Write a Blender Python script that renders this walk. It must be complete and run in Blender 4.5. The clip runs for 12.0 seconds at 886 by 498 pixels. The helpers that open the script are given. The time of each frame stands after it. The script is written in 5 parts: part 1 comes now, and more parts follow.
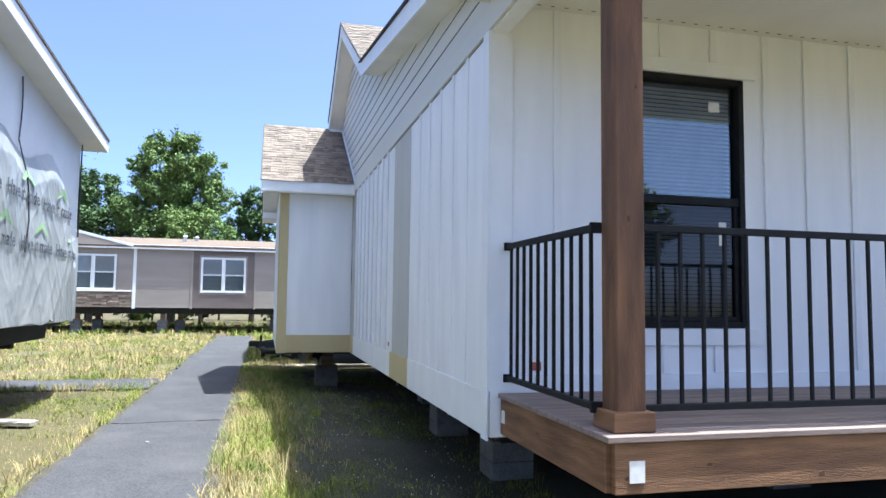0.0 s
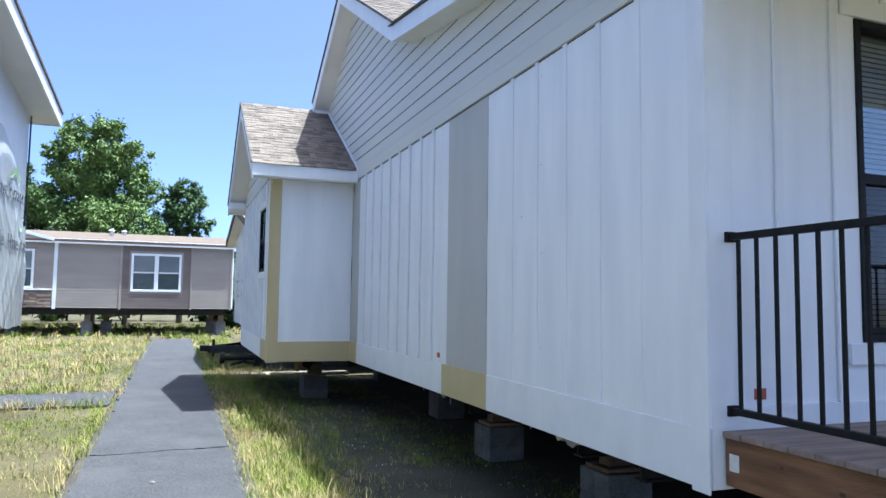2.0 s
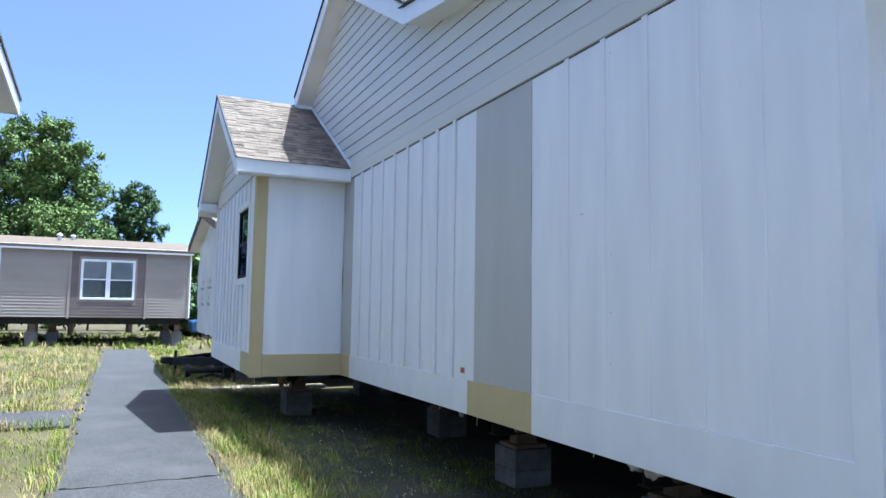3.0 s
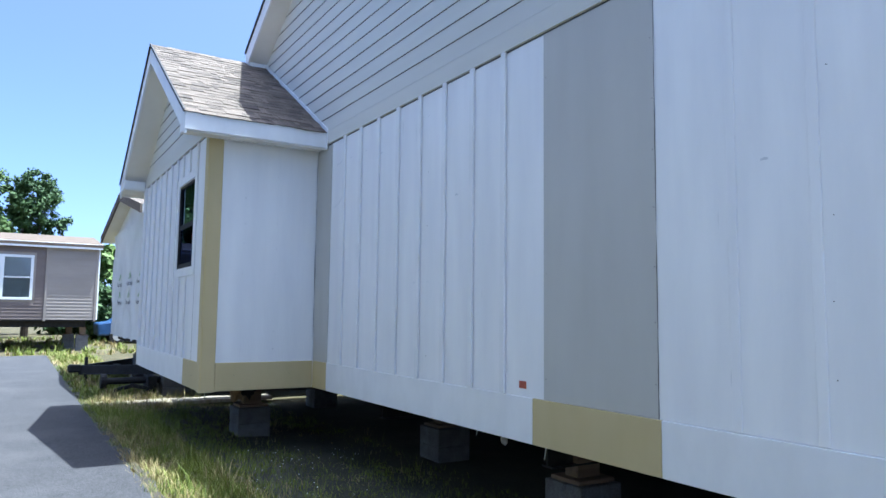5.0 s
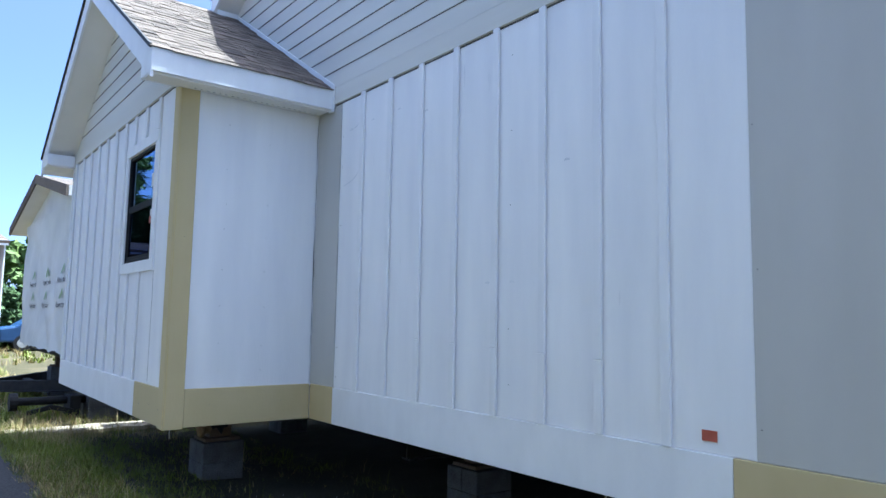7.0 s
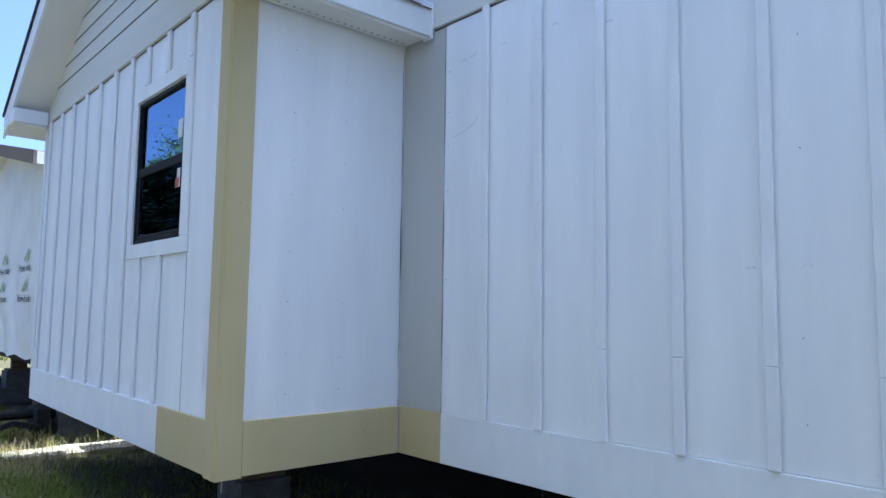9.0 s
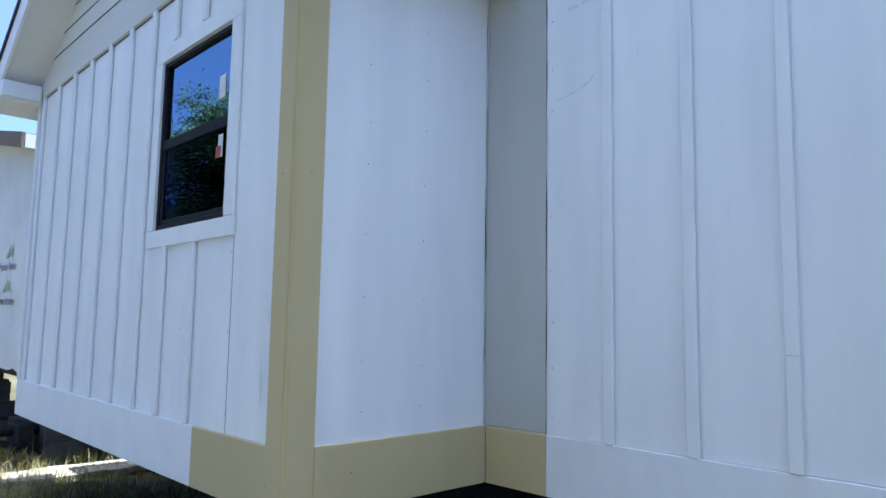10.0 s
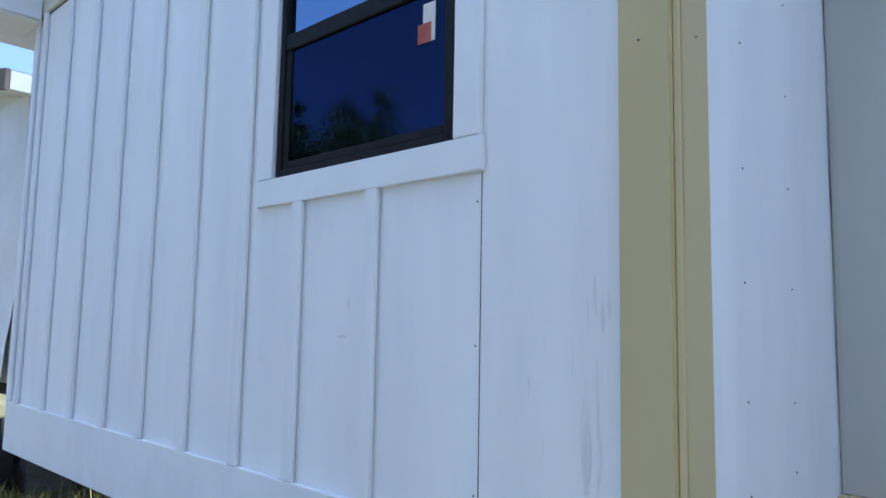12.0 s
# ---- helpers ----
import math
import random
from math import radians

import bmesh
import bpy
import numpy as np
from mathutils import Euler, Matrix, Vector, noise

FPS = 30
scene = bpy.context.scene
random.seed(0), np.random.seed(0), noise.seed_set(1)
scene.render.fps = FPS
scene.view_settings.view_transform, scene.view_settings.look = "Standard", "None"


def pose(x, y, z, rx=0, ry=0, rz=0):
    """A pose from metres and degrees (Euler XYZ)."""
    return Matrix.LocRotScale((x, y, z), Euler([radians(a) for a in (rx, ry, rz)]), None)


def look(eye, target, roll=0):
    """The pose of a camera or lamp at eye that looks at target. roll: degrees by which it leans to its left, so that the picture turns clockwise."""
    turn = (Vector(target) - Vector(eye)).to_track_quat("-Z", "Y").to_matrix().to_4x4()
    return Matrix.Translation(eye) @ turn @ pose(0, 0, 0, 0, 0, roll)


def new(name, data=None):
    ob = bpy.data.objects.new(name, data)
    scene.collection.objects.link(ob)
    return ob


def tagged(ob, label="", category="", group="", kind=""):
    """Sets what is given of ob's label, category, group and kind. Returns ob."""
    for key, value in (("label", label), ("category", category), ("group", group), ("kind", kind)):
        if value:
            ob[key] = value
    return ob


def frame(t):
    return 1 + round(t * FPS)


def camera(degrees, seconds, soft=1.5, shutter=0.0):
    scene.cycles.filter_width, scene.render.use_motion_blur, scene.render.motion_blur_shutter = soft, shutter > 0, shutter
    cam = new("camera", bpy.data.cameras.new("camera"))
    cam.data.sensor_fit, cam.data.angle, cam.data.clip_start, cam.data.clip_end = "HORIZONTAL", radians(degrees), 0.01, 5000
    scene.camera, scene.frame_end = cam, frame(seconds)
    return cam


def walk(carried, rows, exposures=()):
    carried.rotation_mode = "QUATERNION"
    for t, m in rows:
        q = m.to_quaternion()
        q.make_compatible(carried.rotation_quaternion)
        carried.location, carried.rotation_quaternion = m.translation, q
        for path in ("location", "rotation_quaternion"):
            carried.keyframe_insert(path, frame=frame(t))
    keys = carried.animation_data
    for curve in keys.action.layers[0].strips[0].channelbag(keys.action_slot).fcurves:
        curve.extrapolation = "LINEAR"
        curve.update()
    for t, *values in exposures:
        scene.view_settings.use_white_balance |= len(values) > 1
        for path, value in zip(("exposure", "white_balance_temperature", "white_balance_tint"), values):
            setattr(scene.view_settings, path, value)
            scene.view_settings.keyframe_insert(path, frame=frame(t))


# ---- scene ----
cam = camera(64.6, 12.0)
PATH = [
    (0, (0.065, 0.357, 1.524), (0.552, 2.29, 1.674), 0.7),
    (0.5, (-0.204, 0.686, 1.519), (0.296, 2.617, 1.668), 0.8),
    (1, (-0.481, 1.116, 1.534), (0.085, 3.029, 1.681), 0.8),
    (1.5, (-0.824, 1.477, 1.571), (-0.183, 3.365, 1.722), 1.0),
    (2, (-0.964, 1.944, 1.547), (-0.259, 3.81, 1.698), 0.8),
    (2.5, (-1.2, 2.394, 1.543), (-0.429, 4.231, 1.71), 0.8),
    (4.5, (-1.387, 4.316, 1.497), (-0.406, 6.049, 1.678), 0.8),
    (5, (-1.409, 4.784, 1.48), (-0.37, 6.483, 1.665), 0.7),
    (5.5, (-1.413, 5.254, 1.486), (-0.338, 6.931, 1.672), 0.8),
    (6, (-1.35, 5.778, 1.503), (-0.224, 7.42, 1.689), 0.9),
    (6.5, (-1.389, 6.234, 1.508), (-0.218, 7.843, 1.707), 1.1),
    (8.5, (-1.305, 8.242, 1.504), (0.013, 9.736, 1.684), 0.6),
    (9, (-1.338, 8.664, 1.544), (-0.016, 10.153, 1.724), 0.8),
    (9.5, (-1.302, 9.119, 1.488), (0.041, 10.59, 1.672), 0.7),
    (10, (-1.297, 9.668, 1.476), (0.075, 11.108, 1.688), 1.0),
    (10.5, (-1.274, 10.137, 1.463), (0.115, 11.56, 1.675), 0.8),
    (11, (-1.214, 10.648, 1.478), (0.215, 12.032, 1.683), 0.7),
    (11.5, (-1.24, 11.11, 1.505), (0.21, 12.471, 1.722), 1.0),
    (12, (-1.132, 11.604, 1.481), (0.327, 12.956, 1.687), 1.1),
]
walk(cam, [(t, look(eye, target, roll)) for t, eye, target, roll in PATH], [(0.0, 2.58, 5540, 3.5), (1.5, 2.52, 5360, 3.0), (2.5, 2.42, 5230, 2.0), (4.5, 2.49, 5130, 2.0), (12.0, 2.72, 5080, 1.0)])

# ---- light ----
TO_SUN = Vector((0.22, -0.09, 1.0)).normalized()
sun = new("sun", bpy.data.lights.new("sun", "SUN"))
sun.data.energy, sun.data.angle, sun.data.color = 2.5, radians(0.55), (1.0, 0.95, 0.87)
sun.matrix_world = look(TO_SUN * 60, (0, 0, 0))
world = bpy.data.worlds.new("sky")
scene.world = world
world.use_nodes = True
sky = world.node_tree.nodes.new("ShaderNodeTexSky")
sky.sky_type, sky.sun_disc = "NISHITA", False
sky.sun_elevation, sky.sun_rotation = math.asin(TO_SUN.z), radians(112)
sky.altitude, sky.air_density, sky.dust_density, sky.ozone_density = 0, 0.21, 2.5, 3.8
background = world.node_tree.nodes["Background"]
background.inputs["Strength"].default_value = 0.12
world.node_tree.links.new(sky.outputs[0], background.inputs["Color"])


# ---- materials ----
def surface(name, dark, light, scale=6.0, rough=0.6, bump=0.15, fine=60.0, stretch=(1, 1, 1), grime=0.0,
            grime_colour=(0.2, 0.18, 0.15), metal=0.0, by_piece=0.0, by_island=0.0, spread=(0.35, 0.65), coat=0.0, speck=0.0):
    """Two tones over broad noise, fine relief, patches of grime, and a shift of tone per piece."""
    m = bpy.data.materials.new(name)
    m.use_nodes = True
    tree = m.node_tree
    nodes, link = tree.nodes, tree.links.new
    bsdf = nodes["Principled BSDF"]
    bsdf.inputs["Roughness"].default_value = rough
    bsdf.inputs["Metallic"].default_value = metal
    bsdf.inputs["Coat Weight"].default_value = coat
    coord = nodes.new("ShaderNodeTexCoord")
    mapping = nodes.new("ShaderNodeMapping")
    mapping.inputs["Scale"].default_value = stretch
    link(coord.outputs["Object"], mapping.inputs["Vector"])

    def grain(size, detail):
        n = nodes.new("ShaderNodeTexNoise")
        n.inputs["Scale"].default_value, n.inputs["Detail"].default_value = size, detail
        link(mapping.outputs[0], n.inputs["Vector"])
        return n

    def mixed(factor, a, b, mode="MIX"):
        x = nodes.new("ShaderNodeMix")
        x.data_type, x.blend_type = "RGBA", mode
        for socket, value in ((x.inputs[0], factor), (x.inputs[6], a), (x.inputs[7], b)):
            if hasattr(value, "is_linked"):
                link(value, socket)
            elif isinstance(value, (int, float)):
                socket.default_value = value
            else:
                socket.default_value = (*value, 1)
        return x.outputs[2]

    def ramp(value, lo, hi):
        r = nodes.new("ShaderNodeMapRange")
        r.inputs[1].default_value, r.inputs[2].default_value = lo, hi
        link(value, r.inputs[0])
        return r.outputs[0]

    broad = grain(scale, 6)
    tone = ramp(broad.outputs["Fac"], *spread)
    if by_piece or by_island:
        source = nodes.new("ShaderNodeObjectInfo").outputs["Random"] if by_piece else nodes.new("ShaderNodeNewGeometry").outputs["Random Per Island"]
        add = nodes.new("ShaderNodeMath")
        add.operation, add.use_clamp = "MULTIPLY_ADD", True
        link(ramp(source, 0.0, 1.0), add.inputs[0])
        add.inputs[1].default_value = by_piece or by_island
        half = nodes.new("ShaderNodeMath")
        half.operation = "MULTIPLY_ADD"
        link(tone, half.inputs[0])
        half.inputs[1].default_value, half.inputs[2].default_value = 1 - (by_piece or by_island), 0
        link(half.outputs[0], add.inputs[2])
        tone = add.outputs[0]
    colour = mixed(tone, dark, light)
    tiny = grain(fine, 4)
    if speck:
        dots = mixed(ramp(tiny.outputs["Fac"], 0.35, 0.65), tuple(c * 0.55 for c in dark), tuple(min(1.0, c * 1.35) for c in light))
        colour = mixed(speck, colour, dots)
    if grime:
        patches = grain(scale * 0.31, 8)
        factor = nodes.new("ShaderNodeMath")
        factor.operation = "MULTIPLY"
        link(ramp(patches.outputs["Fac"], 0.5, 0.75), factor.inputs[0])
        factor.inputs[1].default_value = grime
        colour = mixed(factor.outputs[0], colour, grime_colour)
    link(colour, bsdf.inputs["Base Color"])
    if bump:
        b = nodes.new("ShaderNodeBump")
        b.inputs["Strength"].default_value, b.inputs["Distance"].default_value = bump, 0.01
        link(tiny.outputs["Fac"], b.inputs["Height"])
        link(b.outputs[0], bsdf.inputs["Normal"])
    return m


GRAIN = (3, 3, 0.25)
white_panel = surface("white painted panel", (0.79, 0.80, 0.82), (0.89, 0.895, 0.90), 1.8, 0.55, 0.14, 34, (2.6, 2.6, 0.4), 0.25, (0.73, 0.745, 0.76), spread=(0.25, 0.66))
white_trim = surface("white trim paint", (0.80, 0.81, 0.82), (0.85, 0.86, 0.87), 3.0, 0.5, 0.08, 30, (2, 2, 1), 0.10, (0.64, 0.65, 0.65))
grey_panel = surface("grey primed panel", (0.480, 0.476, 0.448), (0.530, 0.526, 0.498), 1.2, 0.7, 0.08, 40, (2, 2, 0.5), 0.14, (0.43, 0.435, 0.405))
tan_board = surface("tan primed board", (0.50, 0.415, 0.215), (0.56, 0.47, 0.26), 2.0, 0.7, 0.1, 40, (1, 1, 0.4), 0.25, (0.42, 0.35, 0.19))
tan_edge = surface("yellow caulk", (0.52, 0.41, 0.17), (0.59, 0.47, 0.21), 3.0, 0.6, 0.1, 40)
lap_paint = surface("pale grey lap siding", (0.61, 0.60, 0.545), (0.68, 0.67, 0.61), 2.5, 0.6, 0.15, 30, (1, 0.15, 2), 0.12, (0.50, 0.49, 0.45), by_piece=0.3)
soffit_paint = surface("soffit paint", (0.74, 0.72, 0.67), (0.82, 0.80, 0.75), 1.5, 0.7, 0.05, 30, grime=0.2, grime_colour=(0.56, 0.53, 0.46))
shingle = surface("asphalt shingle", (0.042, 0.034, 0.029), (0.255, 0.205, 0.162), 20, 0.95, 0.8, 200, grime=0.3, grime_colour=(0.06, 0.048, 0.042), by_piece=0.8, speck=0.35)
shingle_field = surface("asphalt shingle field", (0.042, 0.034, 0.029), (0.255, 0.205, 0.162), 20, 0.95, 0.8, 200, by_island=0.8, speck=0.35)
drip_black = surface("black drip edge", (0.01, 0.01, 0.012), (0.03, 0.03, 0.03), 8, 0.6, 0.1)
cedar = surface("brown stained cedar", (0.060, 0.027, 0.013), (0.235, 0.115, 0.052), 5, 0.7, 0.6, 60, (3, 3, 0.5), 0.6, (0.045, 0.021, 0.011), spread=(0.25, 0.8))
cedar_flat = surface("brown stained fascia", (0.095, 0.043, 0.018), (0.310, 0.160, 0.072), 5, 0.7, 0.6, 60, (0.5, 0.5, 4), 0.5, (0.070, 0.033, 0.016), spread=(0.25, 0.8))
deck_wood = surface("weathered deck board", (0.17, 0.125, 0.105), (0.28, 0.215, 0.185), 4, 0.75, 0.25, 40, (0.4, 5, 5), 0.25, (0.085, 0.06, 0.046), by_piece=0.3)
rail_black = surface("black powder coat", (0.006, 0.0065, 0.0075), (0.012, 0.0125, 0.014), 20, 0.62, 0.04, 200)
concrete = surface("concrete block", (0.085, 0.084, 0.083), (0.20, 0.195, 0.188), 9, 0.95, 0.7, 90, grime=0.45, grime_colour=(0.06, 0.058, 0.056), by_piece=0.4, speck=0.35)
raw_wood = surface("rough lumber", (0.12, 0.08, 0.05), (0.24, 0.17, 0.11), 5, 0.85, 0.3, 50, (0.4, 4, 4), 0.3, (0.09, 0.065, 0.045), by_piece=0.4)
belly = surface("black underbelly wrap", (0.004, 0.004, 0.005), (0.010, 0.010, 0.011), 3, 0.8, 0.3, 12)
steel_black = surface("black chassis steel", (0.006, 0.006, 0.007), (0.018, 0.016, 0.015), 9, 0.75, 0.2, 60)
asphalt = surface("worn asphalt", (0.032, 0.031, 0.034), (0.062, 0.0595, 0.063), 3.0, 0.95, 1.0, 60, grime=0.6, grime_colour=(0.086, 0.081, 0.082), speck=0.6, spread=(0.3, 0.7))
soil = surface("mown ground", (0.032, 0.030, 0.010), (0.100, 0.080, 0.032), 1.3, 1.0, 0.9, 45, grime=0.65, grime_colour=(0.20, 0.155, 0.090), spread=(0.3, 0.75), speck=0.55)
blade_green = surface("green grass", (0.066, 0.100, 0.007), (0.250, 0.275, 0.028), 0.8, 0.7, 0, by_island=0.6)
blade_straw = surface("dry grass", (0.23, 0.175, 0.055), (0.50, 0.405, 0.195), 0.8, 0.85, 0, by_island=0.6)
leaf = surface("broad leaves", (0.040, 0.088, 0.014), (0.160, 0.230, 0.046), 0.5, 0.72, 0, by_island=0.6)
leaf_dark = surface("dark foliage", (0.026, 0.062, 0.016), (0.085, 0.145, 0.038), 0.5, 0.75, 0, by_island=0.6)
bark = surface("tree bark", (0.05, 0.04, 0.03), (0.14, 0.11, 0.085), 4, 0.95, 0.9, 30, (3, 3, 0.5))
# One white wrap in two tones: darkened for the sunlit house, bright for the shaded.
wrap_dimmed = surface("white wrap dimmed for the sunlit wall", (0.25, 0.26, 0.26), (0.38, 0.39, 0.39), 1.5, 0.36, 0.4, 14, grime=0.35, grime_colour=(0.21, 0.22, 0.23))
wrap_far = surface("white wrap for the shaded wall", (0.70, 0.71, 0.71), (0.80, 0.81, 0.81), 1.5, 0.4, 0.35, 14, grime=0.3, grime_colour=(0.5, 0.51, 0.52))
wrap_wall = surface("white sheathing", (0.68, 0.69, 0.71), (0.76, 0.77, 0.79), 1.5, 0.5, 0.1, 20)
print_grey = surface("grey print", (0.045, 0.05, 0.065), (0.08, 0.085, 0.10), 5, 0.5, 0)
print_green = surface("green print", (0.26, 0.42, 0.20), (0.34, 0.47, 0.27), 5, 0.5, 0)
vinyl_greige = surface("greige vinyl siding", (0.30, 0.255, 0.215), (0.36, 0.31, 0.265), 2, 0.55, 0.1, 20, (0.3, 1, 1), by_piece=0.3)
vinyl_brown = surface("brown vinyl siding", (0.145, 0.112, 0.095), (0.19, 0.15, 0.128), 2, 0.55, 0.1, 20, (0.3, 1, 1), by_piece=0.3)
stone_veneer = surface("stacked stone veneer", (0.10, 0.075, 0.06), (0.36, 0.28, 0.22), 6, 0.9, 0.6, 40, by_piece=0.8)
roof_tan = surface("tan shingle roof", (0.110, 0.080, 0.058), (0.165, 0.125, 0.092), 8, 0.95, 0.5, 60, (0.5, 2, 2), by_island=0.4)
tag_red = surface("red tag", (0.33, 0.075, 0.045), (0.46, 0.12, 0.075), 12, 0.6, 0)
pale_wood = surface("bleached scrap wood", (0.24, 0.22, 0.195), (0.38, 0.35, 0.31), 6, 0.85, 0.3, 50, (0.4, 4, 4))
paper = surface("white paper", (0.68, 0.66, 0.63), (0.78, 0.76, 0.73), 30, 0.7, 0.05)
nail_grey = surface("nail head", (0.06, 0.06, 0.065), (0.12, 0.12, 0.12), 20, 0.5, 0)
blind_grey = surface("pale window blind", (0.62, 0.63, 0.63), (0.74, 0.74, 0.73), 6, 0.6, 0, by_piece=0.2)
# Dimness of the room is put into this dark wall colour.
room_dimmed = surface("room wall darkened for dimness", (0.10, 0.10, 0.10), (0.16, 0.155, 0.15), 2, 0.9, 0)
curtain_shade = surface("shaded curtain", (0.26, 0.29, 0.28), (0.36, 0.39, 0.38), 6, 0.8, 0)
gravel = surface("sandy strip lightened for sun", (0.31, 0.260, 0.190), (0.50, 0.430, 0.325), 14, 0.95, 0.7, 80, grime=0.5, grime_colour=(0.18, 0.155, 0.105))
car_blue = surface("blue car paint", (0.02, 0.06, 0.16), (0.03, 0.08, 0.2), 3, 0.4, 0, coat=0.15)
galvanised = surface("galvanised vent", (0.5, 0.5, 0.5), (0.6, 0.6, 0.6), 8, 0.45, 0.05, metal=0.6)

rail_black.node_tree.nodes["Principled BSDF"].inputs["Specular IOR Level"].default_value = 0.22
edge_soil = surface("dark crumbled soil", (0.022, 0.019, 0.014), (0.085, 0.070, 0.050), 6, 1.0, 1.0, 60, grime=0.4, grime_colour=(0.040, 0.045, 0.018), speck=0.5)
# Soil colour made darker than the open ground to carry the house's shade.
dirt = surface("bare dirt darkened for shade", (0.014, 0.015, 0.008), (0.046, 0.045, 0.026), 2.2, 1.0, 1.0, 40, grime=0.45, grime_colour=(0.095, 0.088, 0.066), speck=0.5)


def glazing(name, tint, ior, gleam=(0.85, 0.87, 0.9)):
    """Clear pane: tinted see-through with a Fresnel gloss."""
    m = bpy.data.materials.new(name)
    m.use_nodes = True
    nodes, link = m.node_tree.nodes, m.node_tree.links.new
    nodes.remove(nodes["Principled BSDF"])
    clear, gloss, mix, fres = (nodes.new("ShaderNode" + k) for k in ("BsdfTransparent", "BsdfGlossy", "MixShader", "Fresnel"))
    clear.inputs["Color"].default_value = (*tint, 1)
    gloss.inputs["Color"].default_value = (*gleam, 1)
    gloss.inputs["Roughness"].default_value = 0.015
    fres.inputs["IOR"].default_value = ior
    link(fres.outputs[0], mix.inputs[0])
    link(clear.outputs[0], mix.inputs[1])
    link(gloss.outputs[0], mix.inputs[2])
    link(mix.outputs[0], nodes["Material Output"].inputs["Surface"])
    return m


glass = glazing("window glass", (0.75, 0.77, 0.80), 4.8, (0.52, 0.70, 1.0))
glass_screened = glazing("screened window glass", (0.35, 0.35, 0.38), 3.0, (0.065, 0.09, 0.20))
glass_porch = glazing("porch window glass", (0.80, 0.83, 0.86), 2.2, (0.80, 0.92, 1.0))
glass_mesh = glazing("porch screened glass", (0.22, 0.23, 0.25), 1.45)
glass_plain = glazing("plain window glass", (0.85, 0.87, 0.88), 1.5)


# ---- building helpers ----
def thing(name, place, label="", category="", group="", kind=""):
    ob = new(name)
    ob.empty_display_size = 0.1
    ob.location = place
    return tagged(ob, label, category, group, kind)


def part(name, bm, material, parent=None, label="", smooth=False):
    """Links a bmesh, in world coordinates, as one mesh under a thing (an Empty) or a part (a mesh)."""
    data = bpy.data.meshes.new(name)
    bmesh.ops.recalc_face_normals(bm, faces=bm.faces)
    bm.to_mesh(data)
    bm.free()
    data.materials.append(material)
    if smooth:
        for p in data.polygons:
            p.use_smooth = True
    ob = new(name, data)
    if parent is not None:
        ob.parent = parent
        if parent.type == "EMPTY":
            ob.matrix_parent_inverse = parent.matrix_basis.inverted()
    return tagged(ob, label)


def box(x0, x1, y0, y1, z0, z1, bevel=0.0, bm=None):
    bm = bm or bmesh.new()
    made = bmesh.ops.create_cube(bm, size=1, matrix=Matrix.Translation(((x0 + x1) / 2, (y0 + y1) / 2, (z0 + z1) / 2)) @ Matrix.Diagonal((abs(x1 - x0), abs(y1 - y0), abs(z1 - z0), 1)))
    if bevel:
        edges = list({e for v in made["verts"] for e in v.link_edges})
        bmesh.ops.bevel(bm, geom=edges, offset=bevel, segments=1, affect="EDGES")
    return bm


def prism(points, offset, bm=None):
    """A flat polygon pulled along an offset."""
    bm = bm or bmesh.new()
    off = Vector(offset)
    a = [bm.verts.new(p) for p in points]
    b = [bm.verts.new(Vector(p) + off) for p in points]
    bm.faces.new(a)
    bm.faces.new(b[::-1])
    for i in range(len(a)):
        j = (i + 1) % len(a)
        bm.faces.new((a[j], a[i], b[i], b[j]))
    return bm


def rod(a, b, radius, sides=8, end=None, bm=None):
    bm = bm or bmesh.new()
    a, b = Vector(a), Vector(b)
    turn = (b - a).to_track_quat("Z", "Y").to_matrix().to_4x4()
    bmesh.ops.create_cone(bm, cap_ends=True, segments=sides, radius1=radius, radius2=radius if end is None else end,
                          depth=(b - a).length, matrix=Matrix.Translation((a + b) / 2) @ turn)
    return bm


def holed(along, across, u0, u1, z0, z1, hole, bm=None):
    """A wall of given thickness with one opening. along: 'x' or 'y'; across: its two faces; hole: (u0, u1, z0, z1)."""
    bm = bm or bmesh.new()
    us, zs = (u0, hole[0], hole[1], u1), (z0, hole[2], hole[3], z1)
    for i in range(3):
        for j in range(3):
            if i == 1 and j == 1:
                continue
            if along == "y":
                box(across[0], across[1], us[i], us[i + 1], zs[j], zs[j + 1], bm=bm)
            else:
                box(us[i], us[i + 1], across[0], across[1], zs[j], zs[j + 1], bm=bm)
    bmesh.ops.remove_doubles(bm, verts=bm.verts, dist=0.0005)
    inner = [f for f in bm.faces if sum(1 for g in bm.faces if g is not f and (g.calc_center_median() - f.calc_center_median()).length < 1e-4)]
    bmesh.ops.delete(bm, geom=inner, context="FACES_ONLY")
    return bm


# ---- ground ----
def ground_height(x, y):
    rise = min(1.0, max(0.0, (x - 0.5) / 1.5))
    return -0.075 * rise * rise * (3 - 2 * rise) * min(1.0, max(0.0, (30 - y) / 8)) + 0.022 * noise.noise(Vector((x * 0.35, y * 0.35, 0))) + 0.012 * noise.noise(Vector((x * 1.7, y * 1.7, 3)))


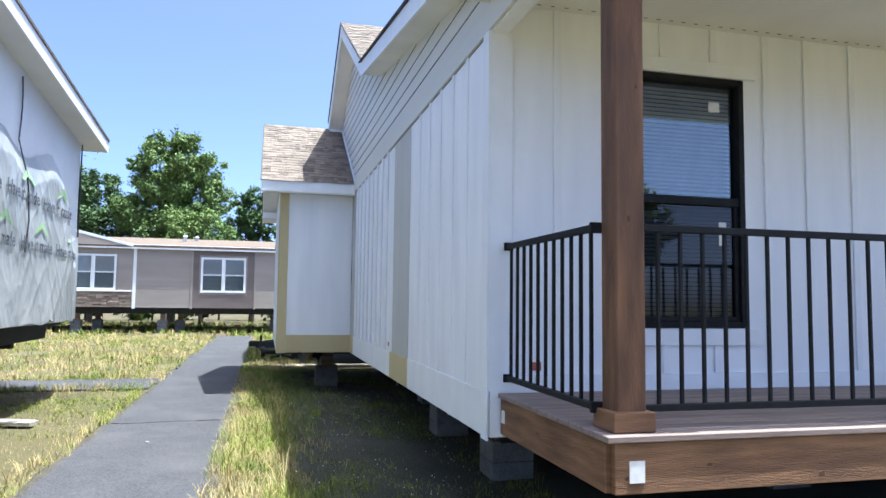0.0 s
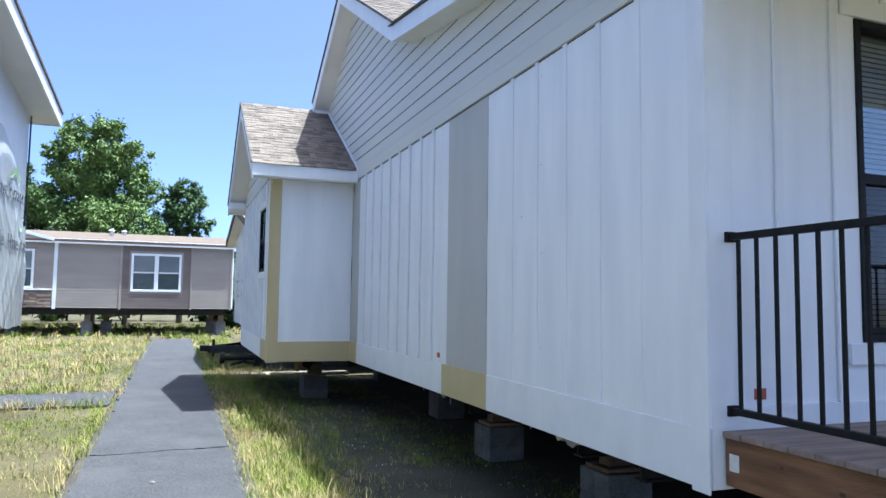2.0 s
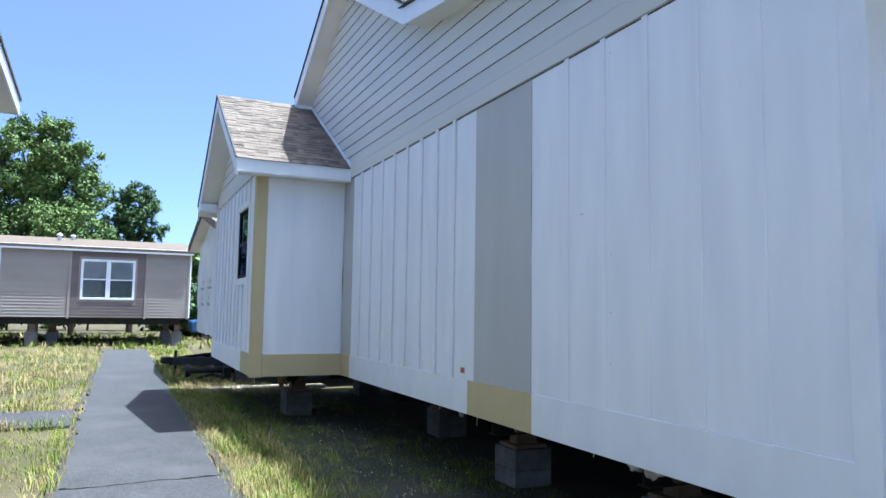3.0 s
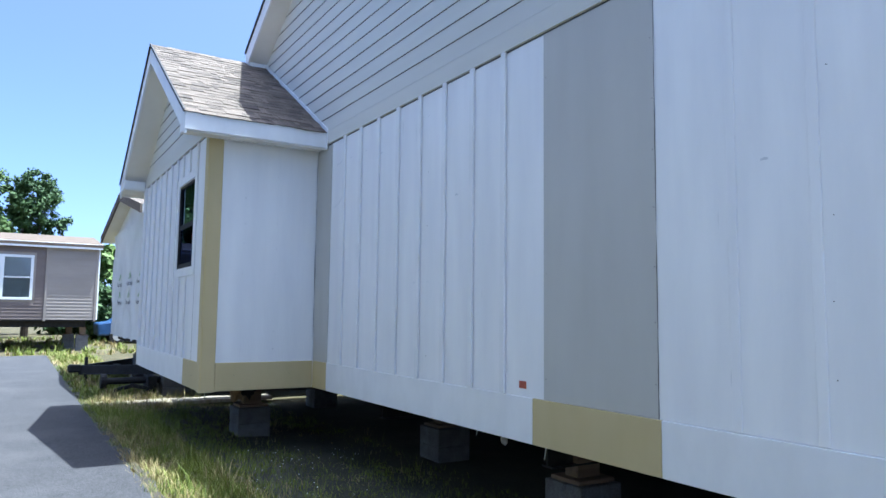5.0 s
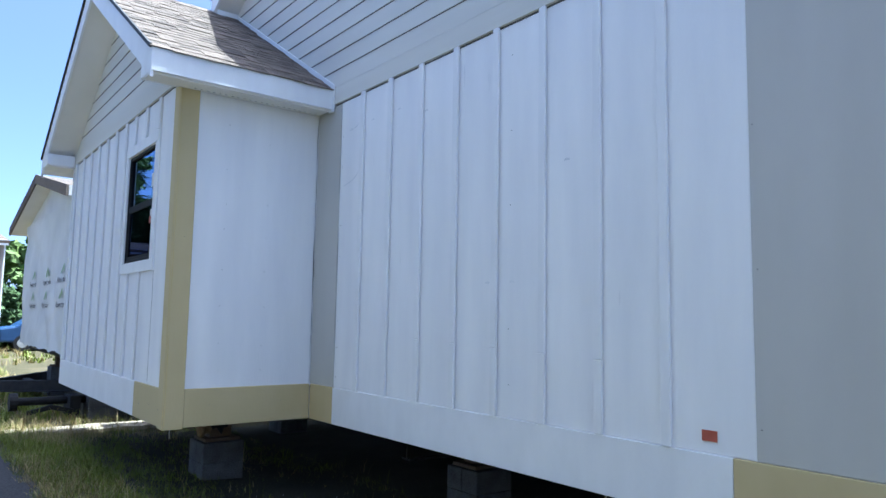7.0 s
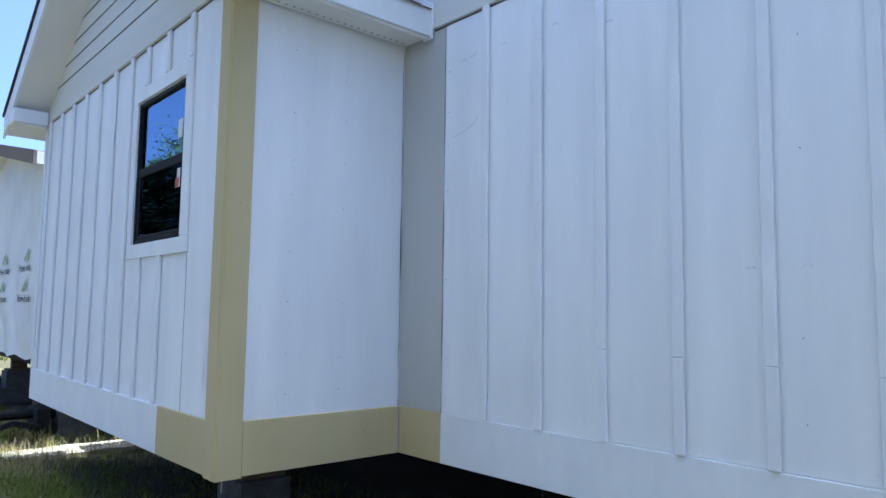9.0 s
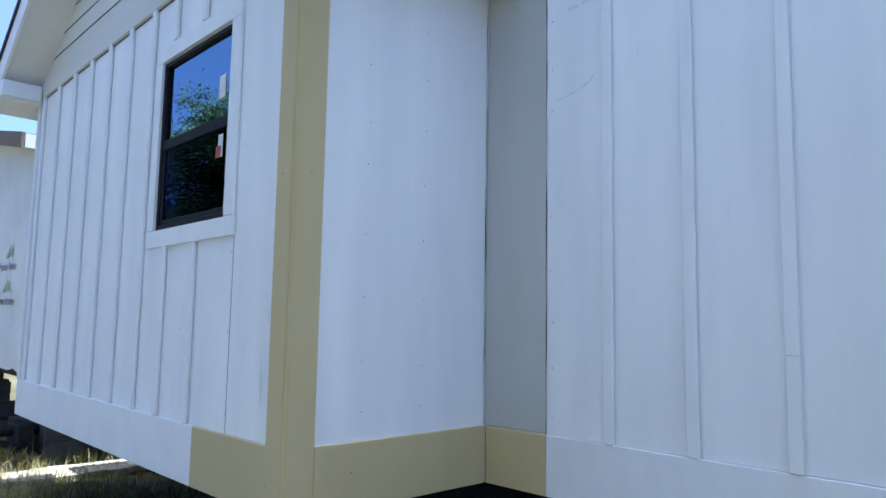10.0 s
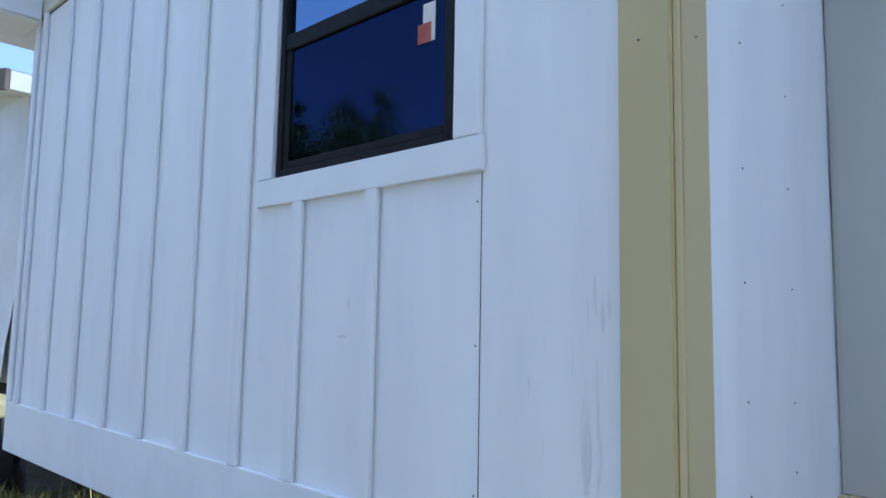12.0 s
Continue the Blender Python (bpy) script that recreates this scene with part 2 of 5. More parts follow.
def build_ground():
    def axis(lo, hi, fine_lo, fine_hi, step):
        values = list(np.arange(fine_lo, fine_hi, step))
        d, v = step, fine_hi
        while v < hi:
            values.append(v)
            d *= 1.5
            v += d
        values.append(hi)
        d, v = step, fine_lo
        while v > lo:
            d *= 1.5
            v -= d
            values.insert(0, max(v, lo))
        return values
    xs, ys = axis(-2500, 2500, -7, 7, 0.2), axis(-2500, 2500, -2, 34, 0.25)
    verts = [(x, y, (ground_height(x, y) - 0.018) if abs(x) < 30 and -20 < y < 60 else -0.05) for y in ys for x in xs]
    n = len(xs)
    faces = [(j * n + i, j * n + i + 1, (j + 1) * n + i + 1, (j + 1) * n + i) for j in range(len(ys) - 1) for i in range(n - 1)]
    data = bpy.data.meshes.new("ground")
    data.from_pydata(verts, [], faces)
    data.materials.append(soil)
    ob = new("ground", data)
    tagged(ob, "rough mown ground of patchy green and dry grass", "ground", kind="structure")


build_ground()


def path_slab(name, left, right, front, back, label):
    """An asphalt slab; the four sides are functions or lists of edge points going round."""
    bm = prism([(x, y, -0.06) for x, y in left + back + right + front], (0, 0, 0.07))
    ob = part(name, bm, asphalt)
    return tagged(ob, label, "path", "asphalt path", "structure")


def wobble(a, b, n, seed, amount):
    """Points from a to b that wander in slow bites and fine crumbs."""
    pts = []
    for i in range(n + 1):
        f = i / n
        x, y = a[0] + (b[0] - a[0]) * f, a[1] + (b[1] - a[1]) * f
        inner = 0 < i < n
        pts.append((x + inner * amount * (1.1 * noise.noise(Vector((x * 1.6 + seed, y * 1.6, seed * 3.1))) + 0.5 * noise.noise(Vector((x * 7 + seed, y * 7, seed * 1.7)))),
                    y + inner * amount * (1.1 * noise.noise(Vector((x * 1.6, y * 1.6 + seed, seed * 5.3))) + 0.5 * noise.noise(Vector((x * 7, y * 7 + seed, seed * 2.9))))))
    return pts


crack_near = wobble((-1.74, 9.60), (-0.34, 9.72), 40, 5, 0.07)
crack_far = [(x, y + 0.020 + 0.10 * abs(noise.noise(Vector((x * 5, 0, 0))))) for x, y in crack_near]
path_slab("path_1", wobble((-1.70, -4.0), crack_near[0], 150, 1, 0.075), wobble(crack_near[-1], (-0.34, -4.0), 150, 2, 0.075), [], crack_near[1:-1], "grey worn asphalt footpath with rough edges")
path_slab("path_2", wobble(crack_far[0], (-1.82, 30.6), 190, 3, 0.075), wobble((-0.34, 30.6), crack_far[-1], 190, 4, 0.075), crack_far[::-1][1:-1], [], "grey worn asphalt footpath running on to the grass")
path_slab("path_3", wobble((-7.5, 13.15), (-7.5, 14.75), 3, 6, 0.02), wobble((-1.84, 14.7), (-1.82, 13.2), 3, 7, 0.01), wobble((-1.9, 13.15), (-7.4, 13.15), 50, 8, 0.05), wobble((-7.4, 14.75), (-1.9, 14.75), 50, 9, 0.05), "grey asphalt side path crossing the grass")
# Light sandy ground; its pale colour also carries the sun band between the eaves.
strip = part("gravel_strip", prism([(x, y, -0.05) for x, y in wobble((-0.16, 16.98), (2.6, 17.05), 60, 12, 0.10) + wobble((2.6, 17.44), (-0.20, 17.46), 60, 13, 0.10)], (0, 0, 0.056)), gravel)
tagged(strip, "strip of sandy gravel coloured pale for the sun between the houses", "gravel", kind="structure")

def dirt_edge(x, y0, y1, side, seed):
    """A ragged band of dark crumbled soil that creeps over the rim of the path."""
    verts, n = [], int((y1 - y0) / 0.07)
    for i in range(n + 1):
        y = y0 + (y1 - y0) * i / n
        over = 0.012 + 0.045 * max(0.0, noise.noise(Vector((seed, y * 1.9, 0.0))) + 0.5 * noise.noise(Vector((seed, y * 8.0, 3.0))))
        out = 0.09 + 0.07 * noise.noise(Vector((seed, y * 1.3, 6.0))) + 0.03 * noise.noise(Vector((seed, y * 9.0, 8.0)))
        verts += [(x - side * over, y, 0.0125), (x + side * 0.04, y, 0.017), (x + side * out, y, ground_height(x + side * out, y) - 0.024)]
    data = bpy.data.meshes.new("dirt_edge")
    data.from_pydata(verts, [], [(3 * i + k, 3 * i + k + 1, 3 * i + k + 4, 3 * i + k + 3) for i in range(n) for k in (0, 1)])
    data.materials.append(edge_soil)
    tagged(new("dirt_edge", data), "dark crumbled soil along the rim of the asphalt path", "dirt", kind="structure")


dirt_edge(-0.345, 3.0, 30.4, 1, 2.0)
dirt_edge(-1.72, 3.0, 13.1, -1, 4.0)
dirt_edge(-1.80, 14.8, 30.4, -1, 7.0)


def shaded_dirt_patch(x0, x1, y0, y1, label):
    """Bare soil under a raised house, darkened in colour for the shade there, with a ragged edge, a little above the
    ground sheet.
    """
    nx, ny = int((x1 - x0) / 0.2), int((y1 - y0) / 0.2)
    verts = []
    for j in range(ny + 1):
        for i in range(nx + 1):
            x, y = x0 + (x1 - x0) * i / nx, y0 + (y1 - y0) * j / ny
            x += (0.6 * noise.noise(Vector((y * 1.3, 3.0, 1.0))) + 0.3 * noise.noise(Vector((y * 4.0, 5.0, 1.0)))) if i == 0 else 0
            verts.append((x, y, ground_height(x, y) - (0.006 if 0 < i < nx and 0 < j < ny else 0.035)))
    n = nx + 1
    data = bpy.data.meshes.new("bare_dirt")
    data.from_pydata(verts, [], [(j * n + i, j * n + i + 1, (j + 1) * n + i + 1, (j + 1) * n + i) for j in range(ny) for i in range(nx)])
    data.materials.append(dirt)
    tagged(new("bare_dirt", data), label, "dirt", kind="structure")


shaded_dirt_patch(0.32, 8.9, 4.3, 16.9, "bare dirt coloured dark for the shade under the house")

# ---- white mobile home ----
WALL, BASE, TRIM, TOP = 1.48, 0.66, 0.95, 3.32
BUMP, SIDE, FAR = 0.28, 12.235, 16.50
BTOP = 3.355
PORCH = 4.72
home = thing("mobile_home", (1.48, 9.0, 0.0), "white board-and-batten mobile home with unpainted grey and tan boards", "house")


def soffit_main(y):
    return 4.52 + 0.165 * (y - 9.5)


def soffit_dormer(y):
    return 6.11 - 0.559 * abs(y - 12.28)


def soffit_bump(y):
    return 4.76 - 0.605 * abs(y - 14.40)


def profile(y):
    return max(soffit_main(min(y, 19.4 - y)), soffit_dormer(y))


# walls
wall_west = part("wall", prism([(WALL, PORCH, BASE), (WALL, FAR, BASE), (WALL, FAR, 3.36), (WALL, 14.45, 4.88), (WALL, 12.28, 6.11), (WALL, 9.40, 4.50), (WALL, PORCH, soffit_main(PORCH))], (0.12, 0, 0)), white_panel, home, "white vertical panel wall under a lap-sided gable")
PWIN = (2.53, 3.42, 1.36, 3.17)
wall_porch = part("wall", holed("x", (PORCH, PORCH + 0.12), WALL + 0.12, 9.0, BASE, 3.6, PWIN), white_panel, home, "white board-and-batten porch wall")
BWIN = (12.87, 13.74, 1.98, 2.98)
wall_bump = part("wall", holed("y", (BUMP, BUMP + 0.12), SIDE, FAR, BASE, 3.5, BWIN), white_panel, home, "white board-and-batten wall of the projecting bay")
wall_side = part("wall", box(BUMP + 0.12, WALL, SIDE, SIDE + 0.12, BASE, 3.42), white_panel, home, "plain white side wall of the projecting bay")
part("wall", box(BUMP + 0.12, 9.0, FAR - 0.12, FAR, BASE, 3.42), white_panel, home)
part("wall", box(8.88, 9.0, PORCH + 0.12, FAR - 0.12, BASE, 3.42), white_panel, home)
bm = box(WALL + 0.12, 8.88, PORCH + 0.12, FAR - 0.12, BASE + 0.01, BASE + 0.1)
box(BUMP + 0.12, WALL, SIDE + 0.12, FAR - 0.12, BASE + 0.01, BASE + 0.1, bm=bm)
part("floor_deck", bm, belly, home, "black wrapped underside")
for y in (5.9, 6.68, 8.80, 11.45, 14.5):
    beam = part("chassis_beam", box(1.95, 8.8, y - 0.008, y + 0.008, 0.40, BASE + 0.008), steel_black, home, "black steel chassis beam")
    part("flange", box(1.95, 8.8, y - 0.06, y + 0.06, 0.385, 0.3995), steel_black, beam)
for x in (3.2, 5.2, 7.2):
    part("cross_member", box(x - 0.03, x + 0.03, PORCH + 0.3, FAR - 0.3, 0.50, 0.62), steel_black, home, "black steel cross member")
# Black sheet added at the far side to keep the underfloor dark.
part("skirting", box(8.9, 8.94, PORCH, FAR, -0.12, BASE - 0.002), belly, home, "added black sheet behind the underfloor")
bm = box(WALL + 0.12, 8.88, PORCH + 0.12, FAR - 0.12, 3.36, 3.40)
box(BUMP + 0.12, WALL, SIDE + 0.12, FAR - 0.12, 3.36, 3.40, bm=bm)
part("ceiling", bm, room_dimmed, home)
# Added dark partitions close the view behind the panes.
part("partition", box(2.6, 2.68, PORCH + 1.4, FAR - 0.12, BASE + 0.1, 3.36), room_dimmed, home)
part("partition", box(WALL + 0.12, 8.8, PORCH + 1.3, PORCH + 1.4, BASE + 0.1, 3.36), room_dimmed, home)

# gable wall of the bay
part("wall", prism([(BUMP, SIDE, 3.5), (BUMP, SIDE, soffit_bump(SIDE)), (BUMP, 14.4, 4.76), (BUMP, FAR, soffit_bump(FAR)), (BUMP, FAR, 3.5)], (0.1, 0, 0)), white_panel, home)

# base boards, proud of the panels
T = 0.016
for y0, y1, m in ((PORCH, 7.313, white_trim), (7.315, 8.36, tan_board), (8.362, 11.82, white_trim), (11.822, SIDE - 0.022, tan_board)):
    part("skirt_board", box(WALL - T - 0.004, WALL - 0.001, y0, y1, BASE, TRIM, 0.003), m, wall_west, "tan skirt board" if m is tan_board else "white skirt board")
part("skirt_board", box(0.4075, WALL - 0.022, SIDE - T - 0.004, SIDE - 0.001, BASE, TRIM, 0.003), tan_board, wall_side, "tan skirt board")
part("skirt_board", box(BUMP - T - 0.004, BUMP - 0.001, 12.364, 13.085, BASE, TRIM, 0.003), tan_board, wall_bump, "tan skirt board")
part("skirt_board", box(BUMP - T - 0.004, BUMP - 0.001, 13.087, FAR, BASE, TRIM, 0.003), white_trim, wall_bump, "white skirt board")
part("skirt_board", box(WALL + 0.002, 9.0, PORCH - T - 0.004, PORCH - 0.001, BASE, 1.05, 0.003), white_trim, wall_porch, "white skirt board")

# bare panels
part("bare_panel", box(WALL - 0.010, WALL - 0.001, 7.335, 8.258, TRIM + 0.002, TOP, 0.002), grey_panel, wall_west, "grey primed panel")
part("bare_panel", box(WALL - 0.010, WALL - 0.001, 11.825, SIDE - 0.003, TRIM + 0.002, TOP - 0.004, 0.002), grey_panel, wall_west, "grey primed panel")
part("white_sheet", box(WALL - 0.008, WALL - 0.001, PORCH, 7.3335, TRIM + 0.002, TOP, 0.002), white_panel, wall_west)
part("white_sheet", box(WALL - 0.008, WALL - 0.001, 8.2585, 11.822, TRIM + 0.002, TOP, 0.002), white_panel, wall_west)

# corner boards
part("corner_board", box(BUMP - 0.025, BUMP - 0.001, SIDE + 0.006, 12.362, BASE - 0.01, 3.335, 0.003), tan_board, wall_bump, "tan corner board")
part("corner_board", box(BUMP - 0.022, 0.406, SIDE - 0.018, SIDE - 0.001, BASE - 0.01, 3.335, 0.003), tan_board, wall_side, "tan corner board")
part("board_edge", box(BUMP - 0.0225, BUMP - 0.001, SIDE - 0.0005, SIDE + 0.0055, BASE - 0.01, 3.335), tan_edge, wall_bump, "yellow caulked joint of the corner boards")
part("corner_board", box(WALL - 0.024, WALL - 0.009, PORCH - 0.024, PORCH + 0.10, BASE - 0.02, TOP + 0.02, 0.003), white_trim, wall_west, "white corner board")
part("corner_board", box(WALL - 0.009, WALL + 0.15, PORCH - 0.024, PORCH - 0.001, 0.95, 3.53, 0.003), white_trim, wall_porch, "white corner board")

# battens
BW, BT = 0.026, 0.022


def batten(y, z0, z1, x, parent, joint=0.0, tight=False):
    """One vertical cover strip; joint: height of an open butt joint between two lengths; tight: thin and caulked to the panel."""
    for a, b in ((z0, joint - 0.001), (joint + 0.001, z1)) if joint else ((z0, z1),):
        if tight:
            part("batten", box(x - 0.018, x - 0.007, y - BW, y + BW, a, b, 0.004), white_panel, parent)
            continue
        bm = box(x - BT - 0.010, x - 0.0145, y - BW, y + BW, a, b, 0.003)
        box(x - 0.0144, x - 0.007, y - BW + 0.010, y + BW - 0.010, a, b, bm=bm)
        part("batten", bm, white_trim, parent)


for k in range(8):
    batten(8.68 + 0.3975 * k, TRIM + 0.002, TOP + 0.012, WALL, wall_west, (0.0, 1.322, 1.338, 1.351, 1.364, 1.378, 0.0, 0.0)[k])
for k in range(5):
    batten(5.25 + 0.405 * k, TRIM + 0.002, TOP + 0.012, WALL, wall_west, 0.0, True)
for y in (13.915, 14.30, 14.695, 15.09, 15.49, 15.905, 16.33, 16.47):
    batten(y, TRIM + 0.002, BTOP + 0.010, BUMP + 0.007, wall_bump)
for y in (13.195, 13.575):
    batten(y, 3.082, BTOP, BUMP + 0.007, wall_bump)
    batten(y, TRIM + 0.002, 1.878, BUMP + 0.007, wall_bump)
batten(12.80, 3.082, BTOP, BUMP + 0.007, wall_bump)
for x in (1.95, 2.36, 3.61, 3.97, 4.38, 4.78, 5.19):
    part("batten", box(x - BW, x + BW, PORCH - 0.018, PORCH - 0.001, 1.052, 3.528, 0.003), white_trim, wall_porch)
for x in (2.76, 3.17):
    part("batten", box(x - BW, x + BW, PORCH - 0.018, PORCH - 0.001, 1.052, 1.24, 0.003), white_trim, wall_porch)
    part("batten", box(x - BW, x + BW, PORCH - 0.018, PORCH - 0.001, 3.282, 3.528, 0.003), white_trim, wall_porch)


def laps(x, z_start, roof, y_lo, y_hi, parent, step=0.158):
    """Lap boards of a gable, each cut to the roof line."""
    z = z_start
    while True:
        top = z + step + 0.012
        ys = [y for y in np.arange(y_lo, y_hi + 0.005, 0.01) if roof(y) > z + 0.03]
        if len(ys) < 12:
            break
        bands, begin = [], ys[0]
        for a, b in zip(ys, ys[1:] + [ys[-1] + 9]):
            if b - a > 0.05:
                bands.append((begin, a))
                begin = b
        for y0, y1 in bands:
            if y1 - y0 < 0.15:
                continue
            t0 = [y for y in ys if y0 <= y <= y1 and roof(y) > top]
            u0, u1 = (t0[0], t0[-1]) if t0 else ((y0 + y1) / 2 - 0.05, (y0 + y1) / 2 + 0.05)
            bm = bmesh.new()
            v = [bm.verts.new(p) for p in ((x - 0.017, y0, z + 0.004), (x - 0.017, y1, z + 0.004), (x - 0.0075, u1, top), (x - 0.0075, u0, top),
                                           (x - 0.002, y0, z + 0.004), (x - 0.002, y1, z + 0.004), (x - 0.002, u1, top), (x - 0.002, u0, top))]
            for f in ((0, 1, 2, 3), (7, 6, 5, 4), (4, 5, 1, 0), (3, 2, 6, 7), (1, 5, 6, 2), (4, 0, 3, 7)):
                bm.faces.new([v[i] for i in f])
            part("lap_board", bm, lap_paint, parent)
            # Dark strip coloured in as the shadow line below the board.
            part("shadow_gap", box(x - 0.0125, x - 0.003, y0 + 0.01, y1 - 0.01, z - 0.001, z + 0.0035), nail_grey, parent)
        z += step


part("seam", box(WALL - 0.006, WALL - 0.001, PORCH, SIDE - 0.3, TOP + 0.0005, TOP + 0.0125), nail_grey, wall_west, "dark gap under the frieze")
part("seam", box(BUMP - 0.004, BUMP - 0.001, 12.36, FAR, BTOP + 0.0005, BTOP + 0.0105), nail_grey, wall_bump, "dark gap under the frieze")
part("frieze_board", box(WALL - 0.026, WALL - 0.001, 3.03, SIDE - 0.3, TOP + 0.013, TOP + 0.160, 0.003), lap_paint, wall_west, "pale grey frieze board")
part("frieze_board", box(BUMP - 0.024, BUMP - 0.001, SIDE, FAR, BTOP + 0.011, BTOP + 0.148, 0.003), lap_paint, wall_bump, "pale grey frieze board")
laps(WALL, TOP + 0.162, lambda y: profile(y) + 0.02, 3.03, 14.4, wall_west)
laps(BUMP, BTOP + 0.150, lambda y: soffit_bump(y) + 0.02, SIDE, FAR, wall_bump)


# roofs
def roof_plane(name, x0, x1, ya, za, yb, zb, thick, parent, label="", material=soffit_paint):
    """A sloping slab between two levels; z is its underside."""
    return part(name, prism([(x0, ya, za), (x0, yb, zb), (x0, yb, zb + thick), (x0, ya, za + thick)], (x1 - x0, 0, 0)), material, parent, label)


def rake_board(x, ya, za, yb, zb, drop, height, parent):
    part("rake_board", prism([(x, ya, za - drop), (x, yb, zb - drop), (x, yb, zb - drop + height), (x, ya, za - drop + height)], (-0.022, 0, 0)), white_trim, parent, "white rake board")
    part("drip_edge", prism([(x - 0.023, ya, za - drop + height), (x - 0.023, yb, zb - drop + height), (x - 0.023, yb, zb - drop + height + 0.035), (x - 0.023, ya, za - drop + height + 0.035)], (-0.018, 0, 0)), drip_black, parent, "black drip edge")


RX, BX = 1.22, -0.03
EAVE = 3.02
main_roof = roof_plane("roof", RX, 9.3, EAVE, soffit_main(EAVE), 9.42, soffit_main(9.42), 0.16, home, "low shingled roof with white soffit")
roof_plane("roof", 1.70, 9.3, 9.422, soffit_main(9.422), 9.70, soffit_main(9.70), 0.16, home)
roof_plane("roof", 1.70, 9.3, 17.0, soffit_main(2.4), 9.702, soffit_main(9.70), 0.16, home)
dormer_near = roof_plane("roof", RX, 6.0, 9.40, soffit_dormer(9.40), 12.28, 6.11, 0.2, home, "steep shingled gable roof")
roof_plane("roof", RX, 6.0, 14.45, soffit_dormer(14.45), 12.282, 6.11, 0.2, home)
bump_near = roof_plane("roof", BX, 1.478, 11.97, soffit_bump(11.97) - 0.02, 14.40, 4.74, 0.2, home, "brown shingled roof of the projecting bay")
roof_plane("roof", BX, 1.478, 16.83, soffit_bump(16.83) - 0.02, 14.402, 4.74, 0.2, home)
rake_board(RX, EAVE, soffit_main(EAVE), 9.38, soffit_main(9.38), 0.02, 0.18, main_roof)
rake_board(RX, 9.382, soffit_dormer(9.382), 12.28, 6.11, 0.02, 0.22, dormer_near)
rake_board(RX, 14.45, soffit_dormer(14.45), 12.284, 6.11, 0.02, 0.22, dormer_near)
rake_board(BX, 11.95, soffit_bump(11.95) - 0.02, 14.40, 4.74, 0.02, 0.215, bump_near)
rake_board(BX, 16.85, soffit_bump(16.85) - 0.02, 14.404, 4.74, 0.02, 0.215, bump_near)
# eave of the bay: fascia, flat soffit and boxed ends
part("fascia", box(BX - 0.02, 1.452, 11.945, 11.967, 3.285, 3.462, 0.003), white_trim, bump_near, "white fascia board")
part("soffit", box(BX + 0.002, 1.452, 11.969, SIDE - 0.026, 3.29, 3.31), soffit_paint, bump_near)
part("soffit", box(BX + 0.002, BUMP - 0.03, 16.40, 16.83, 3.312, 3.328), soffit_paint, bump_near)
part("eave_box", prism([(BX - 0.001, 11.969, 3.311), (BX - 0.001, 12.30, 3.311), (BX - 0.001, 12.30, 3.46), (BX - 0.001, 11.969, 3.30)], (0.3, 0, 0)), white_trim, bump_near)
part("eave_box", box(BX - 0.02, BUMP - 0.03, 16.38, 16.85, 3.33, 3.465, 0.003), white_trim, bump_near, "white boxed eave end")
part("flashing", prism([(1.45, 11.95, 3.46), (1.45, 14.4, 4.945), (1.45, 14.4, 4.995), (1.45, 11.95, 3.51)], (0.02, 0, 0)), white_trim, bump_near, "white step flashing")
part("end_trim", box(1.442, 1.456, 11.93, 12.02, 3.27, 3.50, 0.003), white_trim, bump_near)
# dormer eave end
part("eave_box", box(RX, WALL, 14.30, 14.46, 4.80, 4.95, 0.003), white_trim, dormer_near, "white boxed eave end")

# porch ceiling and beam
part("porch_ceiling", box(RX + 0.03, 9.0, EAVE, PORCH, 3.53, 3.56), soffit_paint, home, "cream porch ceiling")
part("porch_beam", box(WALL + 0.0, 9.0, 3.26, 3.46, 3.30, 3.528, 0.004), white_trim, home, "white porch beam")
part("porch_beam", box(WALL + 0.002, WALL + 0.12, 3.46, PORCH - 0.03, 3.325, 3.528, 0.004), white_trim, home, "white porch beam")
part("gable_end", prism([(WALL, EAVE, 3.32), (WALL, PORCH, 3.32), (WALL, PORCH, soffit_main(PORCH)), (WALL, EAVE, soffit_main(EAVE))], (0.1, 0, 0)), white_panel, home)


bm = bmesh.new()
for k in range(70):
    box(WALL + 0.30 + 0.1 * k, WALL + 0.33 + 0.1 * k, PORCH - 0.070, PORCH - 0.062, 3.5275, 3.5295, bm=bm)
tagged(part("vent_slots", bm, nail_grey, home, "row of dark soffit vent slots"), kind="stuff")
bm = bmesh.new()
for k in range(22):
    box(0.34 + 0.05 * k, 0.355 + 0.05 * k, 12.165, 12.172, 3.2885, 3.2905, bm=bm)
tagged(part("vent_slots", bm, nail_grey, bump_near, "row of small dark soffit vent holes"), kind="stuff")


